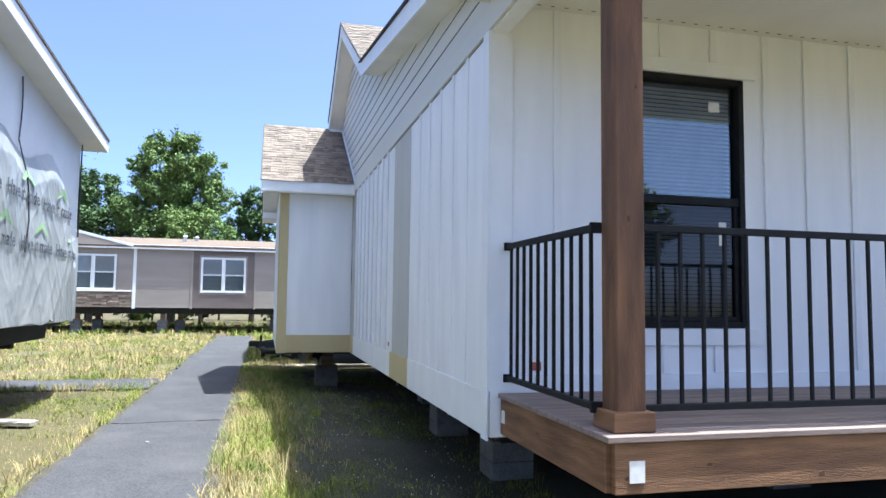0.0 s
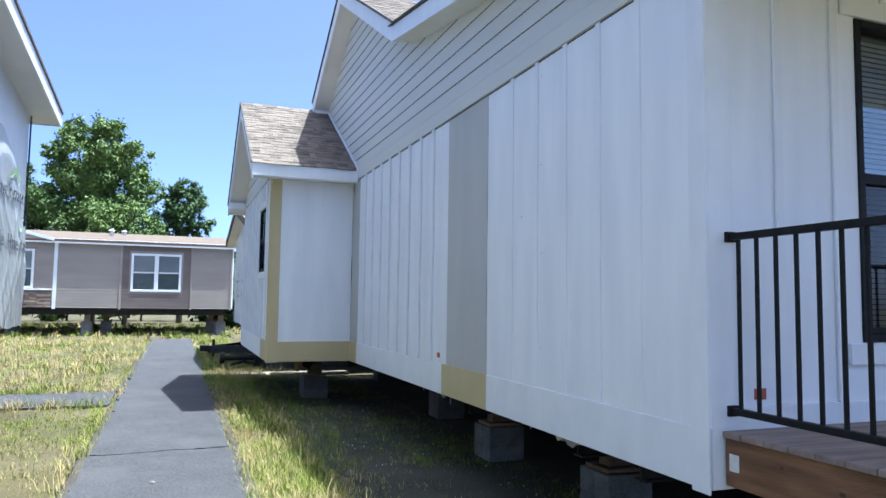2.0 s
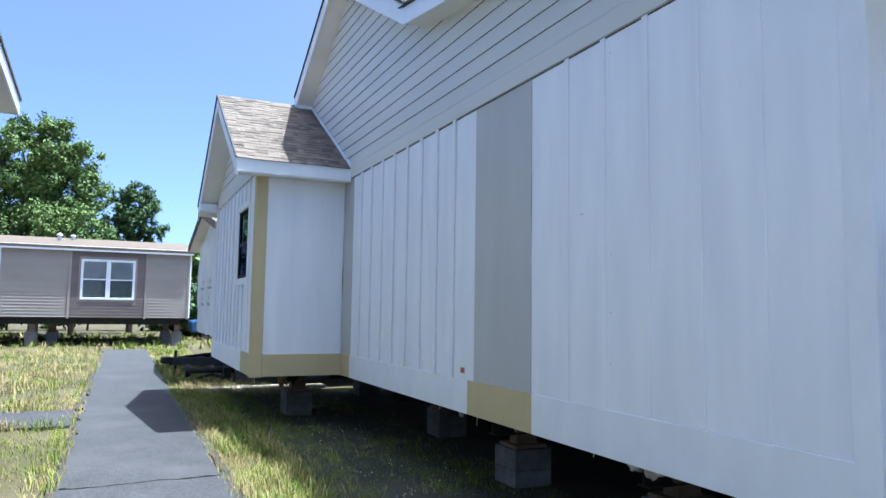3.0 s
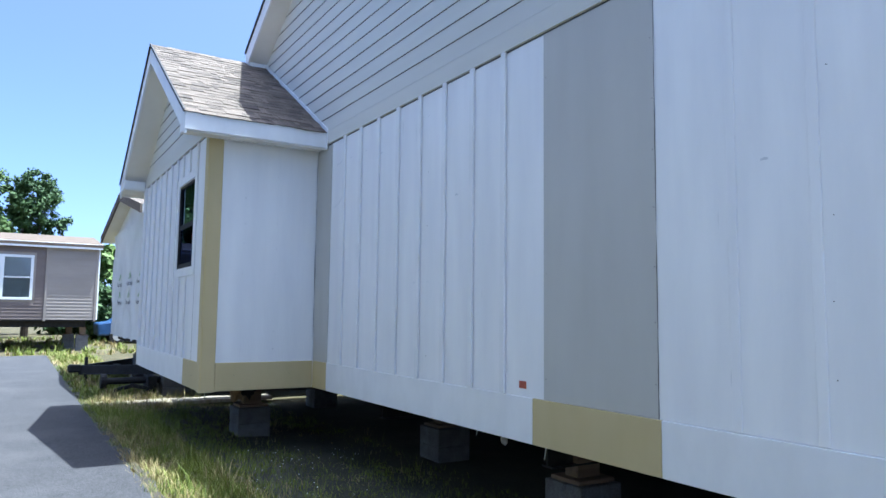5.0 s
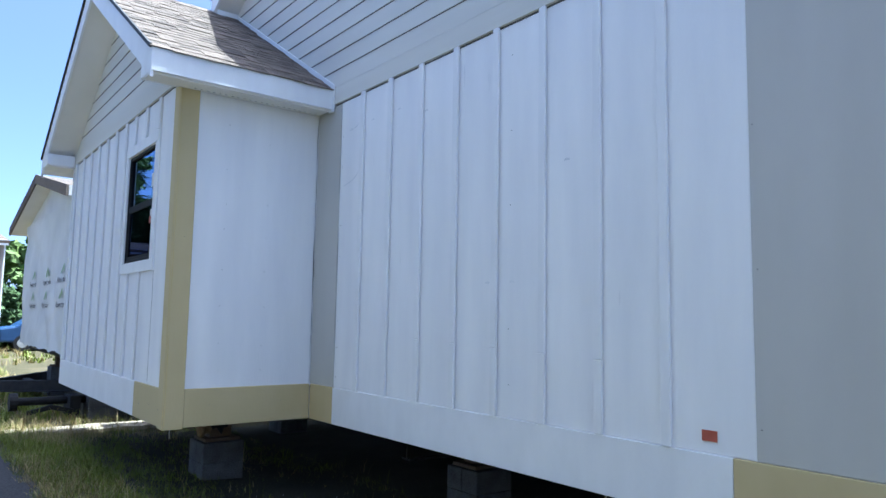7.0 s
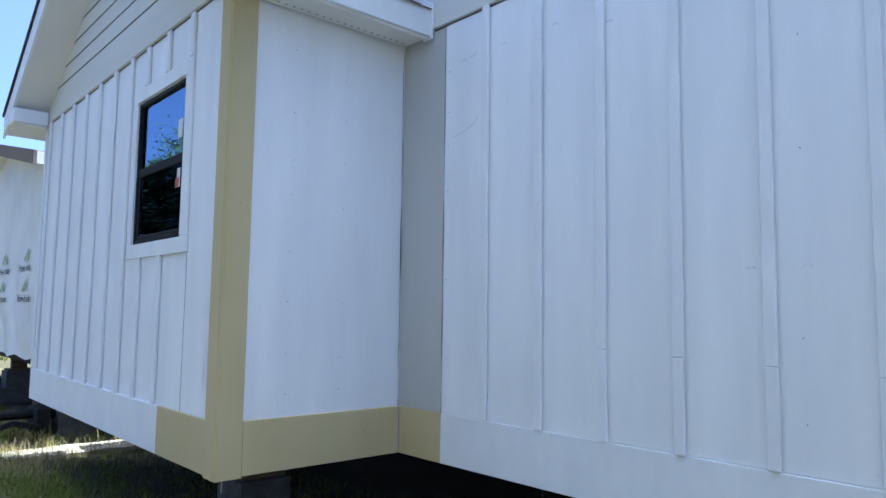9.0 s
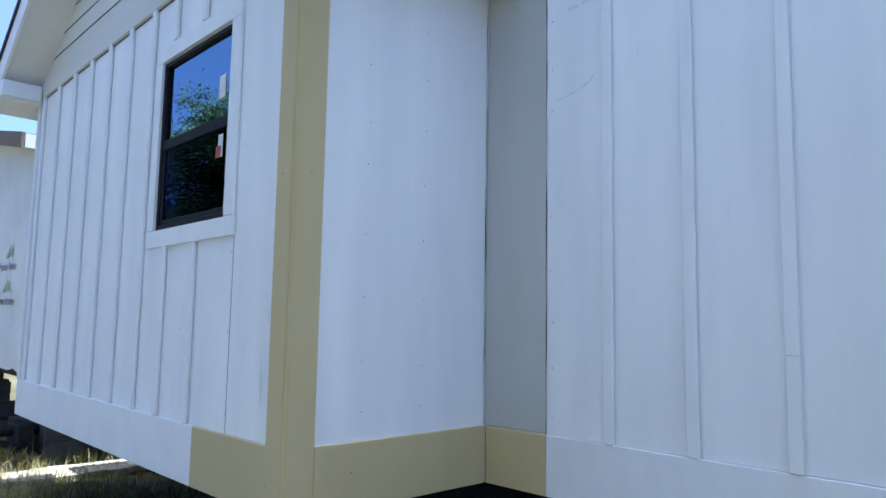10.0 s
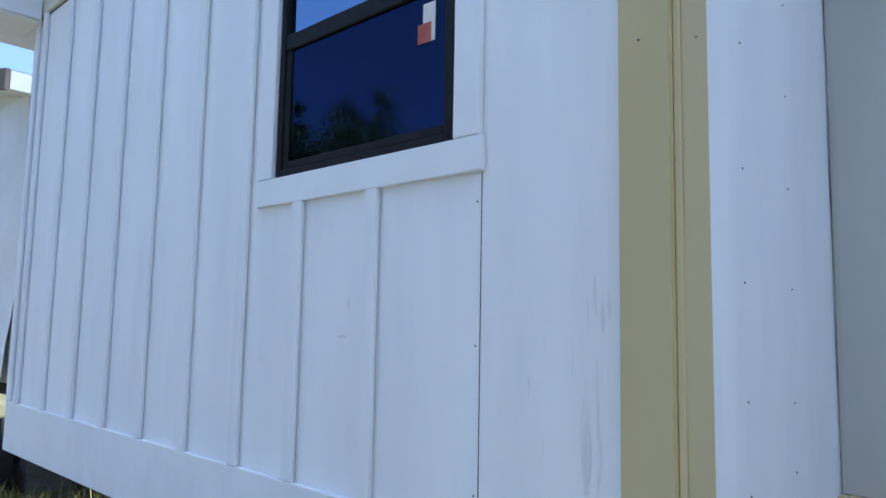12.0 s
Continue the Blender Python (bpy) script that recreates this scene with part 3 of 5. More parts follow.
def shingles(parent, x0, x1, y0, z0, slope, length, exposure, piece_parts, base_name="shingle"):
    """Courses of architectural shingles on a plane that rises with y."""
    r = random.Random(11)
    ang = math.atan(slope)
    up = Vector((0, math.cos(ang), math.sin(ang)))
    out = Vector((0, -math.sin(ang), math.cos(ang)))
    meshes = []
    for w in (0.06, 0.09, 0.125, 0.16, 0.21):
        bm = bmesh.new()
        h = exposure + 0.015
        v = [bm.verts.new(p) for p in ((0, 0, 0.0), (w, 0, 0.0), (w, h, 0.002), (0, h, 0.002), (0, 0, 0.008), (w, 0, 0.008), (w, h, 0.004), (0, h, 0.004))]
        for f in ((3, 2, 1, 0), (4, 5, 6, 7), (0, 1, 5, 4), (2, 3, 7, 6), (1, 2, 6, 5), (3, 0, 4, 7)):
            bm.faces.new([v[i] for i in f])
        data = bpy.data.meshes.new("shingle")
        bm.to_mesh(data)
        bm.free()
        data.materials.append(shingle)
        meshes.append((w, data))
    row = 0
    verts, faces = [], []
    while row * exposure < length - 0.02:
        x = x0
        while x < x1 - 0.03:
            w, data = r.choice(meshes)
            w_here = min(w, x1 - x)
            lift = r.choice((0.0, 0.0, 0.004))
            origin = Vector((x, y0, z0)) + up * (row * exposure + r.uniform(-0.010, 0.006)) + out * lift
            m = Matrix((( w_here / w, 0, 0, origin.x), (0, up.y, out.y, origin.y), (0, up.z, out.z, origin.z), (0, 0, 0, 1)))
            if piece_parts:
                ob = new(base_name, data)
                ob.parent = parent
                ob.matrix_basis = m
            else:
                n = len(verts)
                verts += [m @ q.co for q in data.vertices]
                faces += [[n + i for i in p.vertices] for p in data.polygons]
            x += w_here
        row += 1
    if not piece_parts:
        data = bpy.data.meshes.new("roof_covering")
        data.from_pydata(verts, [], faces)
        data.materials.append(shingle_field)
        ob = new("roof_covering", data)
        ob.parent = parent
        if parent.type == "EMPTY":
            ob.matrix_parent_inverse = parent.matrix_basis.inverted()
        tagged(ob, kind="stuff")


def roof_skin(x0, x1, ya, za, yb, zb, parent, material):
    """The shingled top of a roof slab; z is the slab's upper face."""
    part("roof_cover", prism([(x0, ya, za + 0.001), (x0, yb, zb + 0.001), (x0, yb, zb + 0.0045), (x0, ya, za + 0.0045)], (x1 - x0, 0, 0)), material, parent, "brown shingled covering")


roof_skin(RX - 0.03, 9.3, EAVE, soffit_main(EAVE) + 0.16, 9.42, soffit_main(9.42) + 0.16, home, shingle_field)
roof_skin(1.70, 9.3, 17.0, soffit_main(2.4) + 0.16, 9.702, soffit_main(9.70) + 0.16, home, shingle_field)
roof_skin(RX - 0.03, 6.0, 9.40, soffit_dormer(9.40) + 0.2, 12.28, 6.31, home, shingle_field)
roof_skin(RX - 0.03, 6.0, 14.45, soffit_dormer(14.45) + 0.2, 12.282, 6.31, home, shingle_field)
roof_skin(BX - 0.03, 1.46, 11.97, soffit_bump(11.97) + 0.18, 14.40, 4.94, home, shingle_field)
roof_skin(BX - 0.03, 1.46, 16.83, soffit_bump(16.83) + 0.18, 14.402, 4.94, home, shingle_field)

# windows of the white home
def sash_window(parent, along, face, u0, u1, z0, z1, depth, frame_w=0.045, s=0.035, inset=1.0, colour=rail_black, panes=(glass_screened, glass), single=False):
    """A black single-hung window in an opening. face: outer plane; depth: sign of the way in."""
    def bx(a0, a1, c0, c1, d0, d1, bevel=0.004):
        lo, hi = sorted((face + depth * d0 * inset, face + depth * d1 * inset))
        return box(lo, hi, a0, a1, c0, c1, bevel) if along == "y" else box(a0, a1, lo, hi, c0, c1, bevel)
    win = part("window", bx(u0, u0 + frame_w, z0, z1, -0.012, 0.08), colour, parent, "black single-hung window with dark glass")
    part("frame", bx(u1 - frame_w, u1, z0, z1, -0.012, 0.08), colour, win)
    part("frame", bx(u0 + frame_w, u1 - frame_w, z0, z0 + frame_w, -0.012, 0.08), colour, win)
    part("frame", bx(u0 + frame_w, u1 - frame_w, z1 - frame_w, z1, -0.012, 0.08), colour, win)
    zm = (z0 + z1) / 2
    part("meeting_rail", bx(u0 + frame_w, u1 - frame_w, zm - 0.03, zm + 0.03, 0.0, 0.06), colour, win)
    part("sash", bx(u0 + frame_w, u0 + frame_w + s, z0 + frame_w, zm - 0.03, 0.012, 0.05), colour, win)
    part("sash", bx(u1 - frame_w - s, u1 - frame_w, z0 + frame_w, zm - 0.03, 0.012, 0.05), colour, win)
    part("sash", bx(u0 + frame_w + s, u1 - frame_w - s, z0 + frame_w, z0 + frame_w + s, 0.012, 0.05), colour, win)
    for a, b, d, g in ((z0 + frame_w + s, zm - 0.03, 0.03, panes[0]), (zm + 0.03, z1 - frame_w, 0.045, panes[1])):
        if single:
            bm = bmesh.new()
            bm.faces.new([bm.verts.new((u, face + depth * d, z)) for u, z in ((u0 + frame_w, a), (u1 - frame_w, a), (u1 - frame_w, b), (u0 + frame_w, b))])
        else:
            bm = bx(u0 + frame_w, u1 - frame_w, a, b, d, d + 0.004, 0)
        pane = part("pane", bm, g, win, "dark reflective glass")
        pane.visible_shadow = False
    return win


bay_window = sash_window(wall_bump, "y", BUMP, *BWIN, 1, 0.028, 0.03, 0.4)
porch_window = sash_window(wall_porch, "x", PORCH, *PWIN, 1, panes=(glass_mesh, glass_porch), single=True)
for a in ((12.772, 12.868, 1.98, 2.985), (13.742, 13.83, 1.98, 2.985), (12.772, 13.83, 2.985, 3.08), (12.762, 13.83, 1.88, 1.978)):
    part("casing", box(BUMP - 0.02, BUMP - 0.001, *a, 0.003), white_trim, wall_bump, "white window casing")
part("sill", box(2.42, 3.52, PORCH - 0.022, PORCH - 0.001, 1.24, 1.355, 0.003), white_trim, wall_porch, "white window apron")
part("casing", box(2.42, 3.52, PORCH - 0.02, PORCH - 0.001, 3.175, 3.28, 0.003), white_trim, wall_porch, "white window casing")

# ---- porch deck, post and railing ----
deck = thing("porch_deck", (2.5, 3.9, 0.6), "porch deck of weathered boards with brown stained fascia", "deck")
DX, DY = 1.555, 3.20
for i in range(11):
    y0 = DY + i * 0.138
    part("deck_board", box(DX - 0.02, 8.8, y0, min(y0 + 0.133, PORCH - 0.026), 0.912, 0.942, 0.004), deck_wood, deck)
part("fascia_board", box(DX + 0.02, 8.8, DY + 0.015, DY + 0.055, 0.685, 0.910, 0.004), cedar_flat, deck, "brown stained fascia board")
part("fascia_board", box(DX - 0.005, DX + 0.035, DY + 0.057, PORCH - 0.03, 0.685, 0.910, 0.004), cedar_flat, deck, "brown stained fascia board")
part("joist_frame", box(DX + 0.05, 8.7, DY + 0.08, PORCH - 0.05, 0.72, 0.908), belly, deck)
post = thing("porch_post", (1.675, 3.38, 0.942), "square brown stained wooden porch post", "post")
part("shaft", box(1.625, 1.775, 3.285, 3.435, 0.942, 3.30, 0.008), cedar, post)
part("base_trim", box(1.595, 1.805, 3.255, 3.465, 0.943, 1.035, 0.005), cedar_flat, post, "brown base trim")
part("notice", box(DX + 0.09, DX + 0.165, DY + 0.010, DY + 0.0145, 0.735, 0.83), paper, deck, "white paper notice")
part("notice", box(DX - 0.009, DX - 0.0055, 4.60, 4.66, 0.76, 0.84), paper, deck, "white paper label")


def railing(along, fixed, u0, u1, name_label):
    if along == "y":
        place = (fixed, u0, 0.942)
    else:
        place = (u0, fixed, 0.942)
    rail = thing("porch_railing", place, name_label, "railing", "porch railings")
    def bx(a0, a1, c0, c1, w):
        return box(fixed - w, fixed + w, a0, a1, c0, c1, 0.003) if along == "y" else box(a0, a1, fixed - w, fixed + w, c0, c1, 0.003)
    part("top_rail", bx(u0, u1, 1.872, 1.906, 0.02), rail_black, rail)
    part("bottom_rail", bx(u0, u1, 1.020, 1.052, 0.018), rail_black, rail)
    pitch = 0.1145 if along == "y" else 0.1235
    n = int((u1 - u0) / pitch)
    for i in range(n + 1):
        u = u0 + (0.05 if along == "y" else 0.11) + i * pitch
        if u < u1 - 0.02:
            part("baluster", bx(u - 0.009, u + 0.009, 1.05, 1.874, 0.009), rail_black, rail)
    for u in (u0, u1):
        for z in (1.036, 1.889):
            part("bracket", bx(u - 0.012, u + 0.012, z - 0.026, z + 0.026, 0.03), rail_black, rail)


railing("y", 1.60, 3.44, PORCH - 0.03, "black metal railing from the post to the house wall")
railing("x", 3.37, 1.78, 8.6, "black metal railing along the front of the porch")

knot_brown = surface("wood knot", (0.035, 0.014, 0.007), (0.10, 0.042, 0.018), 60, 0.6, 0.2, 60)
for x, z, r0 in ((2.05, 0.80, 0.009), (2.66, 0.735, 0.011), (1.64, 0.755, 0.011), (3.2, 0.82, 0.008)):
    bm = bmesh.new()
    bmesh.ops.create_cone(bm, cap_ends=True, segments=14, radius1=r0 * 1.2, radius2=r0, depth=0.002, matrix=Matrix.Translation((x, DY + 0.0145, z)) @ Matrix.Rotation(math.pi / 2, 4, "X") @ Matrix.Diagonal((1.4, 0.8, 1, 1)))
    part("knot", bm, knot_brown, deck)
for y, z, r0 in ((4.35, 0.84, 0.008), (4.05, 0.80, 0.010)):
    bm = bmesh.new()
    bmesh.ops.create_cone(bm, cap_ends=True, segments=14, radius1=r0 * 1.2, radius2=r0, depth=0.002, matrix=Matrix.Translation((DX - 0.0055, y, z)) @ Matrix.Rotation(math.pi / 2, 4, "Y") @ Matrix.Diagonal((0.8, 1.4, 1, 1)))
    part("knot", bm, knot_brown, deck)
for y, z, r0 in ((3.34, 1.72, 0.008), (3.385, 2.35, 0.006)):
    bm = bmesh.new()
    bmesh.ops.create_cone(bm, cap_ends=True, segments=14, radius1=r0 * 1.2, radius2=r0, depth=0.002, matrix=Matrix.Translation((1.6245, y, z)) @ Matrix.Rotation(math.pi / 2, 4, "Y") @ Matrix.Diagonal((1.7, 0.8, 1, 1)))
    part("knot", bm, knot_brown, post)
    bm = bmesh.new()
    bmesh.ops.create_cone(bm, cap_ends=True, segments=14, radius1=r0 * 1.2, radius2=r0, depth=0.002, matrix=Matrix.Translation((1.70 + (y - 3.35), 3.2845, z + 0.2)) @ Matrix.Rotation(math.pi / 2, 4, "X") @ Matrix.Diagonal((0.8, 1.7, 1, 1)))
    part("knot", bm, knot_brown, post)

# ---- block piers ----
def pier(x, y, z_top, turn_x=True, label="grey concrete block pier under the house"):
    g = ground_height(x, y) - 0.04
    ob = thing("block_pier", (x, y, g), label, "pier", "block piers")
    lx, ly = (0.2, 0.1) if turn_x else (0.1, 0.2)
    z = g
    while z + 0.19 < z_top - 0.22:
        for s in (-1, 1):
            dx, dy = (0, s * 0.1) if turn_x else (s * 0.1, 0)
            part("block", box(x + dx - lx + 0.002, x + dx + lx - 0.002, y + dy - ly + 0.002, y + dy + ly - 0.002, z, z + 0.187, 0.006), concrete, ob)
        z += 0.19
    part("cap_board", box(x - 0.17, x + 0.18, y - 0.15, y + 0.16, z, z + 0.03, 0.004), raw_wood, ob, "rough wooden cap board")
    part("shim", box(x - 0.1, x + 0.12, y - 0.06, y + 0.08, z + 0.03, z_top, 0.004), raw_wood, ob, "wooden shims")


for x, y, top in ((2.29, 6.68, BASE - 0.005), (2.29, 8.80, BASE - 0.005), (2.70, 11.42, BASE - 0.005), (1.20, 13.62, BASE + 0.01), (4.6, 5.9, BASE - 0.005), (4.6, 8.9, BASE - 0.005), (4.6, 11.5, BASE - 0.005), (3.1, 16.0, BASE + 0.01)):
    pier(x, y, top)
pier(4.0, 3.6, 0.72)


# ---- sheathed neighbour wrapped in plastic ----
def lettering(text, size, place, right, up, out, bend, material, parent):
    """Built-in font as a thin printed mesh that follows the sheet under it."""
    curve = bpy.data.curves.new("print", "FONT")
    curve.body, curve.size, curve.align_x, curve.resolution_u, curve.offset = text, size, "CENTER", 2, size * 0.018
    temp = new("print_source", curve)
    bpy.context.view_layer.update()
    flat = bpy.data.meshes.new_from_object(temp.evaluated_get(bpy.context.evaluated_depsgraph_get()))
    bpy.data.objects.remove(temp)
    bm = bmesh.new()
    bm.from_mesh(flat)
    bmesh.ops.triangulate(bm, faces=bm.faces)
    long = [e for e in bm.edges if e.calc_length() > 0.06]
    bmesh.ops.subdivide_edges(bm, edges=long, cuts=1)
    for v in bm.verts:
        p = Vector(place) + Vector(right) * v.co.x + Vector(up) * v.co.y
        v.co = p + Vector(out) * (bend(p.y, p.z) + 0.018)
    tagged(part("printed_words", bm, material, parent, "grey printed words"), kind="stuff")


def chevron(y, z, w, h, side, x, bend, parent):
    """A plain green peak as printed on the wrap."""
    bm = bmesh.new()
    pts = ((-w / 2, 0), (0, h), (w / 2, 0), (w / 2 - 0.16 * w, -0.01), (0, h * 0.45), (-w / 2 + 0.16 * w, -0.01))
    vs = [bm.verts.new((x + side * (bend(y + a, z + b) + 0.018), y + a, z + b)) for a, b in pts]
    for f in ((0, 1, 4, 5), (1, 2, 3, 4)):
        bm.faces.new([vs[i] for i in f])
    part("printed_peak", bm, print_green, parent, "green printed peak")


def wrap_sheet(x, side, y0, y1, z0, z1, bend, parent, step, material=None, top=None):
    ys, zs = np.arange(y0, y1 + 1e-6, step), np.arange(z0, z1 + 1e-6, step)
    verts = []
    for j, z in enumerate(zs):
        for y in ys:
            hang = 0.04 * noise.noise(Vector((y * 2.2, 7, 0))) if j == 0 else 0
            zt = z if top is None else z0 + (z - z0) / (z1 - z0) * (top(y) - z0)
            verts.append((x + side * bend(y, zt), y, zt + hang))
    n = len(ys)
    faces = [(j * n + i, j * n + i + 1, (j + 1) * n + i + 1, (j + 1) * n + i) for j in range(len(zs) - 1) for i in range(n - 1)]
    data = bpy.data.meshes.new("plastic_wrap")
    data.from_pydata(verts, [], faces)
    data.materials.append(material or wrap_dimmed)
    for p in data.polygons:
        p.use_smooth = True
    ob = new("plastic_wrap", data)
    ob.parent = parent
    ob.matrix_parent_inverse = parent.matrix_basis.inverted()
    return tagged(ob, "loose wrinkled white plastic house wrap")


def sheet_top(y):
    """Height of the loose upper edge of the sheet, sagging between its staples and torn away towards the corner."""
    sag = 3.40 + 0.10 * math.cos(2 * math.pi * (y - 11.05) / 1.9) + 0.05 * noise.noise(Vector((y * 2.1, 0.0, 9.0)))
    return sag - 1.0 * min(1.0, max(0.0, (y - 11.60) / 0.6)) ** 1.6


def billow(y, z):
    """How far the sheet stands off the wall: slack folds, drawn in at the loose upper edge."""
    base = 0.135 + 0.05 * noise.noise(Vector((y * 0.55, z * 0.5, 1.0)))
    fan = y - 12.3 + 0.55 * (z - 3.2)
    creases = (1 - abs(noise.noise(Vector((y * 1.6 - z * 1.1, z * 0.5 + y * 0.2, 2.0))))) ** 9
    drapes = (1 - abs(noise.noise(Vector((fan * 2.4, z * 0.6, 4.0))))) ** 8
    tiny_folds = (1 - abs(noise.noise(Vector((y * 4.0 + z * 3.0, z * 2.2 - y * 1.5, 8.0))))) ** 7
    streaks = (1 - abs(noise.noise(Vector((fan * 6.5 + 0.4 * z, z * 0.9, 12.0))))) ** 5
    slack_here = max(0.0, 0.35 + 1.3 * noise.noise(Vector((y * 0.9, z * 1.1, 16.0))))
    folds = 0.009 * creases + 0.010 * drapes + 0.004 * tiny_folds + 0.011 * streaks * slack_here
    fade = min(1.0, max(0.0, (sheet_top(y) - z) / 0.35))
    corner = min(1.0, max(0.15, (13.0 - y) / 0.7))
    return 0.022 + (0.25 + 0.75 * fade) * corner * (base + folds)


LX = -2.98
left_home = thing("mobile_home", (LX, 8.0, 0.0), "raised mobile home half wrapped in loose white plastic", "house")
L0, L1, LB = 3.0, 12.96, 1.14


def left_soffit(y):
    return 4.58 - 0.105 * abs(y - 8.06)


lw = part("wall", prism([(LX, L0, LB), (LX, L1, LB), (LX, L1, left_soffit(L1)), (LX, 8.06, 4.58), (LX, L0, left_soffit(L0))], (-0.12, 0, 0)), wrap_wall, left_home, "smooth white sheathed gable wall")
part("wall", box(-12.0, LX - 0.12, L1 - 0.12, L1, LB, 4.02), wrap_wall, left_home)
part("wall", box(-12.0, LX - 0.12, L0, L0 + 0.12, LB, 4.02), wrap_wall, left_home)
part("floor_deck", box(-12.0, LX - 0.125, L0 + 0.13, L1 - 0.13, LB - 0.06, LB + 0.04), belly, left_home, "black underside")
for yb in (4.6, 8.6, 11.3):
    part("chassis_beam", box(-11.8, LX - 0.35, yb, yb + 0.12, 0.80, LB - 0.06, 0.004), steel_black, left_home, "black chassis beam")
part("chassis_beam", box(LX - 0.12, LX - 0.02, 4.7, 11.65, 0.93, LB - 0.002, 0.004), steel_black, left_home, "black chassis beam")
part("roof", prism([(-2.66, L0 - 0.25, left_soffit(L0 - 0.25)), (-2.66, 8.06, 4.58), (-2.66, 8.06, 4.76), (-2.66, L0 - 0.25, left_soffit(L0 - 0.25) + 0.18)], (-9.6, 0, 0)), soffit_paint, left_home)
lr = part("roof", prism([(-2.66, 13.30, left_soffit(13.30)), (-2.66, 8.062, 4.58), (-2.66, 8.062, 4.76), (-2.66, 13.30, left_soffit(13.30) + 0.18)], (-9.6, 0, 0)), soffit_paint, left_home, "low roof with cream soffit")
for ya, yb in ((13.32, 8.06), (L0 - 0.27, 8.058)):
    za, zb = left_soffit(ya), left_soffit(yb)
    part("rake_board", prism([(-2.655, ya, za - 0.02), (-2.655, yb, zb - 0.02), (-2.655, yb, zb + 0.165), (-2.655, ya, za + 0.165)], (0.022, 0, 0)), white_trim, left_home, "white rake board")
    part("drip_edge", prism([(-2.65, ya, za + 0.166), (-2.65, yb, zb + 0.166), (-2.65, yb, zb + 0.205), (-2.65, ya, za + 0.205)], (0.034, 0, 0)), shingle, left_home, "shingle edge")
roof_skin(-12.26, -2.66, 13.32, left_soffit(13.32) + 0.18, 8.062, 4.76, left_home, shingle_field)
roof_skin(-12.26, -2.66, L0 - 0.27, left_soffit(L0 - 0.27) + 0.18, 8.06, 4.76, left_home, shingle_field)
part("wall", box(-12.0, -11.9, L0 + 0.12, L1 - 0.12, LB, 4.05), wrap_wall, left_home)
part("fascia", box(-12.2, -2.66, 13.302, 13.322, left_soffit(13.3) - 0.02, left_soffit(13.3) + 0.17, 0.003), white_trim, left_home, "white fascia")
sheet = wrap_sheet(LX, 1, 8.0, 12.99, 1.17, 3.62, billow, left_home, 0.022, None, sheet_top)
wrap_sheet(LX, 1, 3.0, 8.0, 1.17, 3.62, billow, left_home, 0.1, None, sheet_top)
for y, z, size in ((8.30, 2.70, 0.24), (9.76, 2.70, 0.24), (11.22, 2.68, 0.24), (8.92, 2.11, 0.24), (10.38, 2.11, 0.24), (11.84, 2.10, 0.24)):
    lettering("Have it made", size, (LX, y, z), (0, 1, 0), (0, 0, 1), (1, 0, 0), billow, print_grey, sheet)
    chevron(y + 0.20, z + 0.24, 0.56, 0.17, 1, LX, billow, sheet)
cord = bmesh.new()
points = [(LX + (billow(9.95, 4.27 - i * 0.2) if 4.27 - i * 0.2 < 3.4 else 0.01) + 0.014, 9.97 + 0.04 * math.sin(i * 0.9), 4.27 - i * 0.2) for i in range(12)]
for a, b in zip(points, points[1:]):
    rod(a, b, 0.009, 6, bm=cord)
part("cord", cord, drip_black, left_home, "black cord hanging over the wrap")
part("corner_cord", rod((LX + 0.02, L1 + 0.012, 4.05), (LX + 0.02, L1 + 0.012, 1.1), 0.012, 6), drip_black, left_home)
for x, y in ((-3.9, 5.2), (-3.9, 11.0), (-7.0, 11.0), (-7.0, 5.2)):
    pier(x, y, 0.80, label="grey concrete block pier under the wrapped house")
plank = thing("scrap_board", (-2.75, 9.7, 0.03), "pale scrap board lying in the grass", "board")
for ax, ay, bx, by, w, z, label in ((-3.6, 10.1, -2.62, 9.86, 0.15, 0.02, "grey weathered scrap board lying in the grass"), (-3.5, 9.45, -2.7, 9.62, 0.10, 0.075, "pale scrap lath lying across other boards")):
    scrap = thing("scrap_board", (ax, ay, z), label, "board")
    part("board", prism([(ax, ay, z), (bx, by, z - 0.02), (bx + 0.03, by + w, z - 0.02), (ax + 0.03, ay + w, z)], (0, 0, 0.022)), pale_wood, scrap)
part("board", prism([(-3.3, 9.75, 0.03), (-2.55, 9.55, 0.03), (-2.5, 9.72, 0.03), (-3.25, 9.92, 0.03)], (0, 0, 0.03)), pale_wood, plank)

stone_bit = thing("pebble", (-1.09, 8.37, 0.01), "small pale stone lying on the asphalt path", "stone")
bm = bmesh.new()
bmesh.ops.create_icosphere(bm, subdivisions=2, radius=1, matrix=Matrix.Translation((-1.09, 8.37, 0.018)) @ Matrix.Diagonal((0.022, 0.016, 0.010, 1)))
for v in bm.verts:
    v.co += 0.006 * noise.noise_vector(v.co * 40)
part("stone", bm, pale_wood, stone_bit, "", True)

# ---- wrapped home beyond the bay ----
HX, H0, H1 = 0.60, 17.60, 22.75


def slack(y, z):
    return 0.02 + 0.09 * abs(noise.noise(Vector((y * 1.1, z * 0.7, 5.0)))) + 0.02 * abs(noise.noise(Vector((y * 4.0 + z, z * 3.0, 6.0))))


far_home = thing("mobile_home", (HX, 20.0, 0.0), "smaller mobile home fully wrapped in white plastic", "house")


def far_soffit(y):
    return 3.72 - 0.2 * abs(y - 20.35)


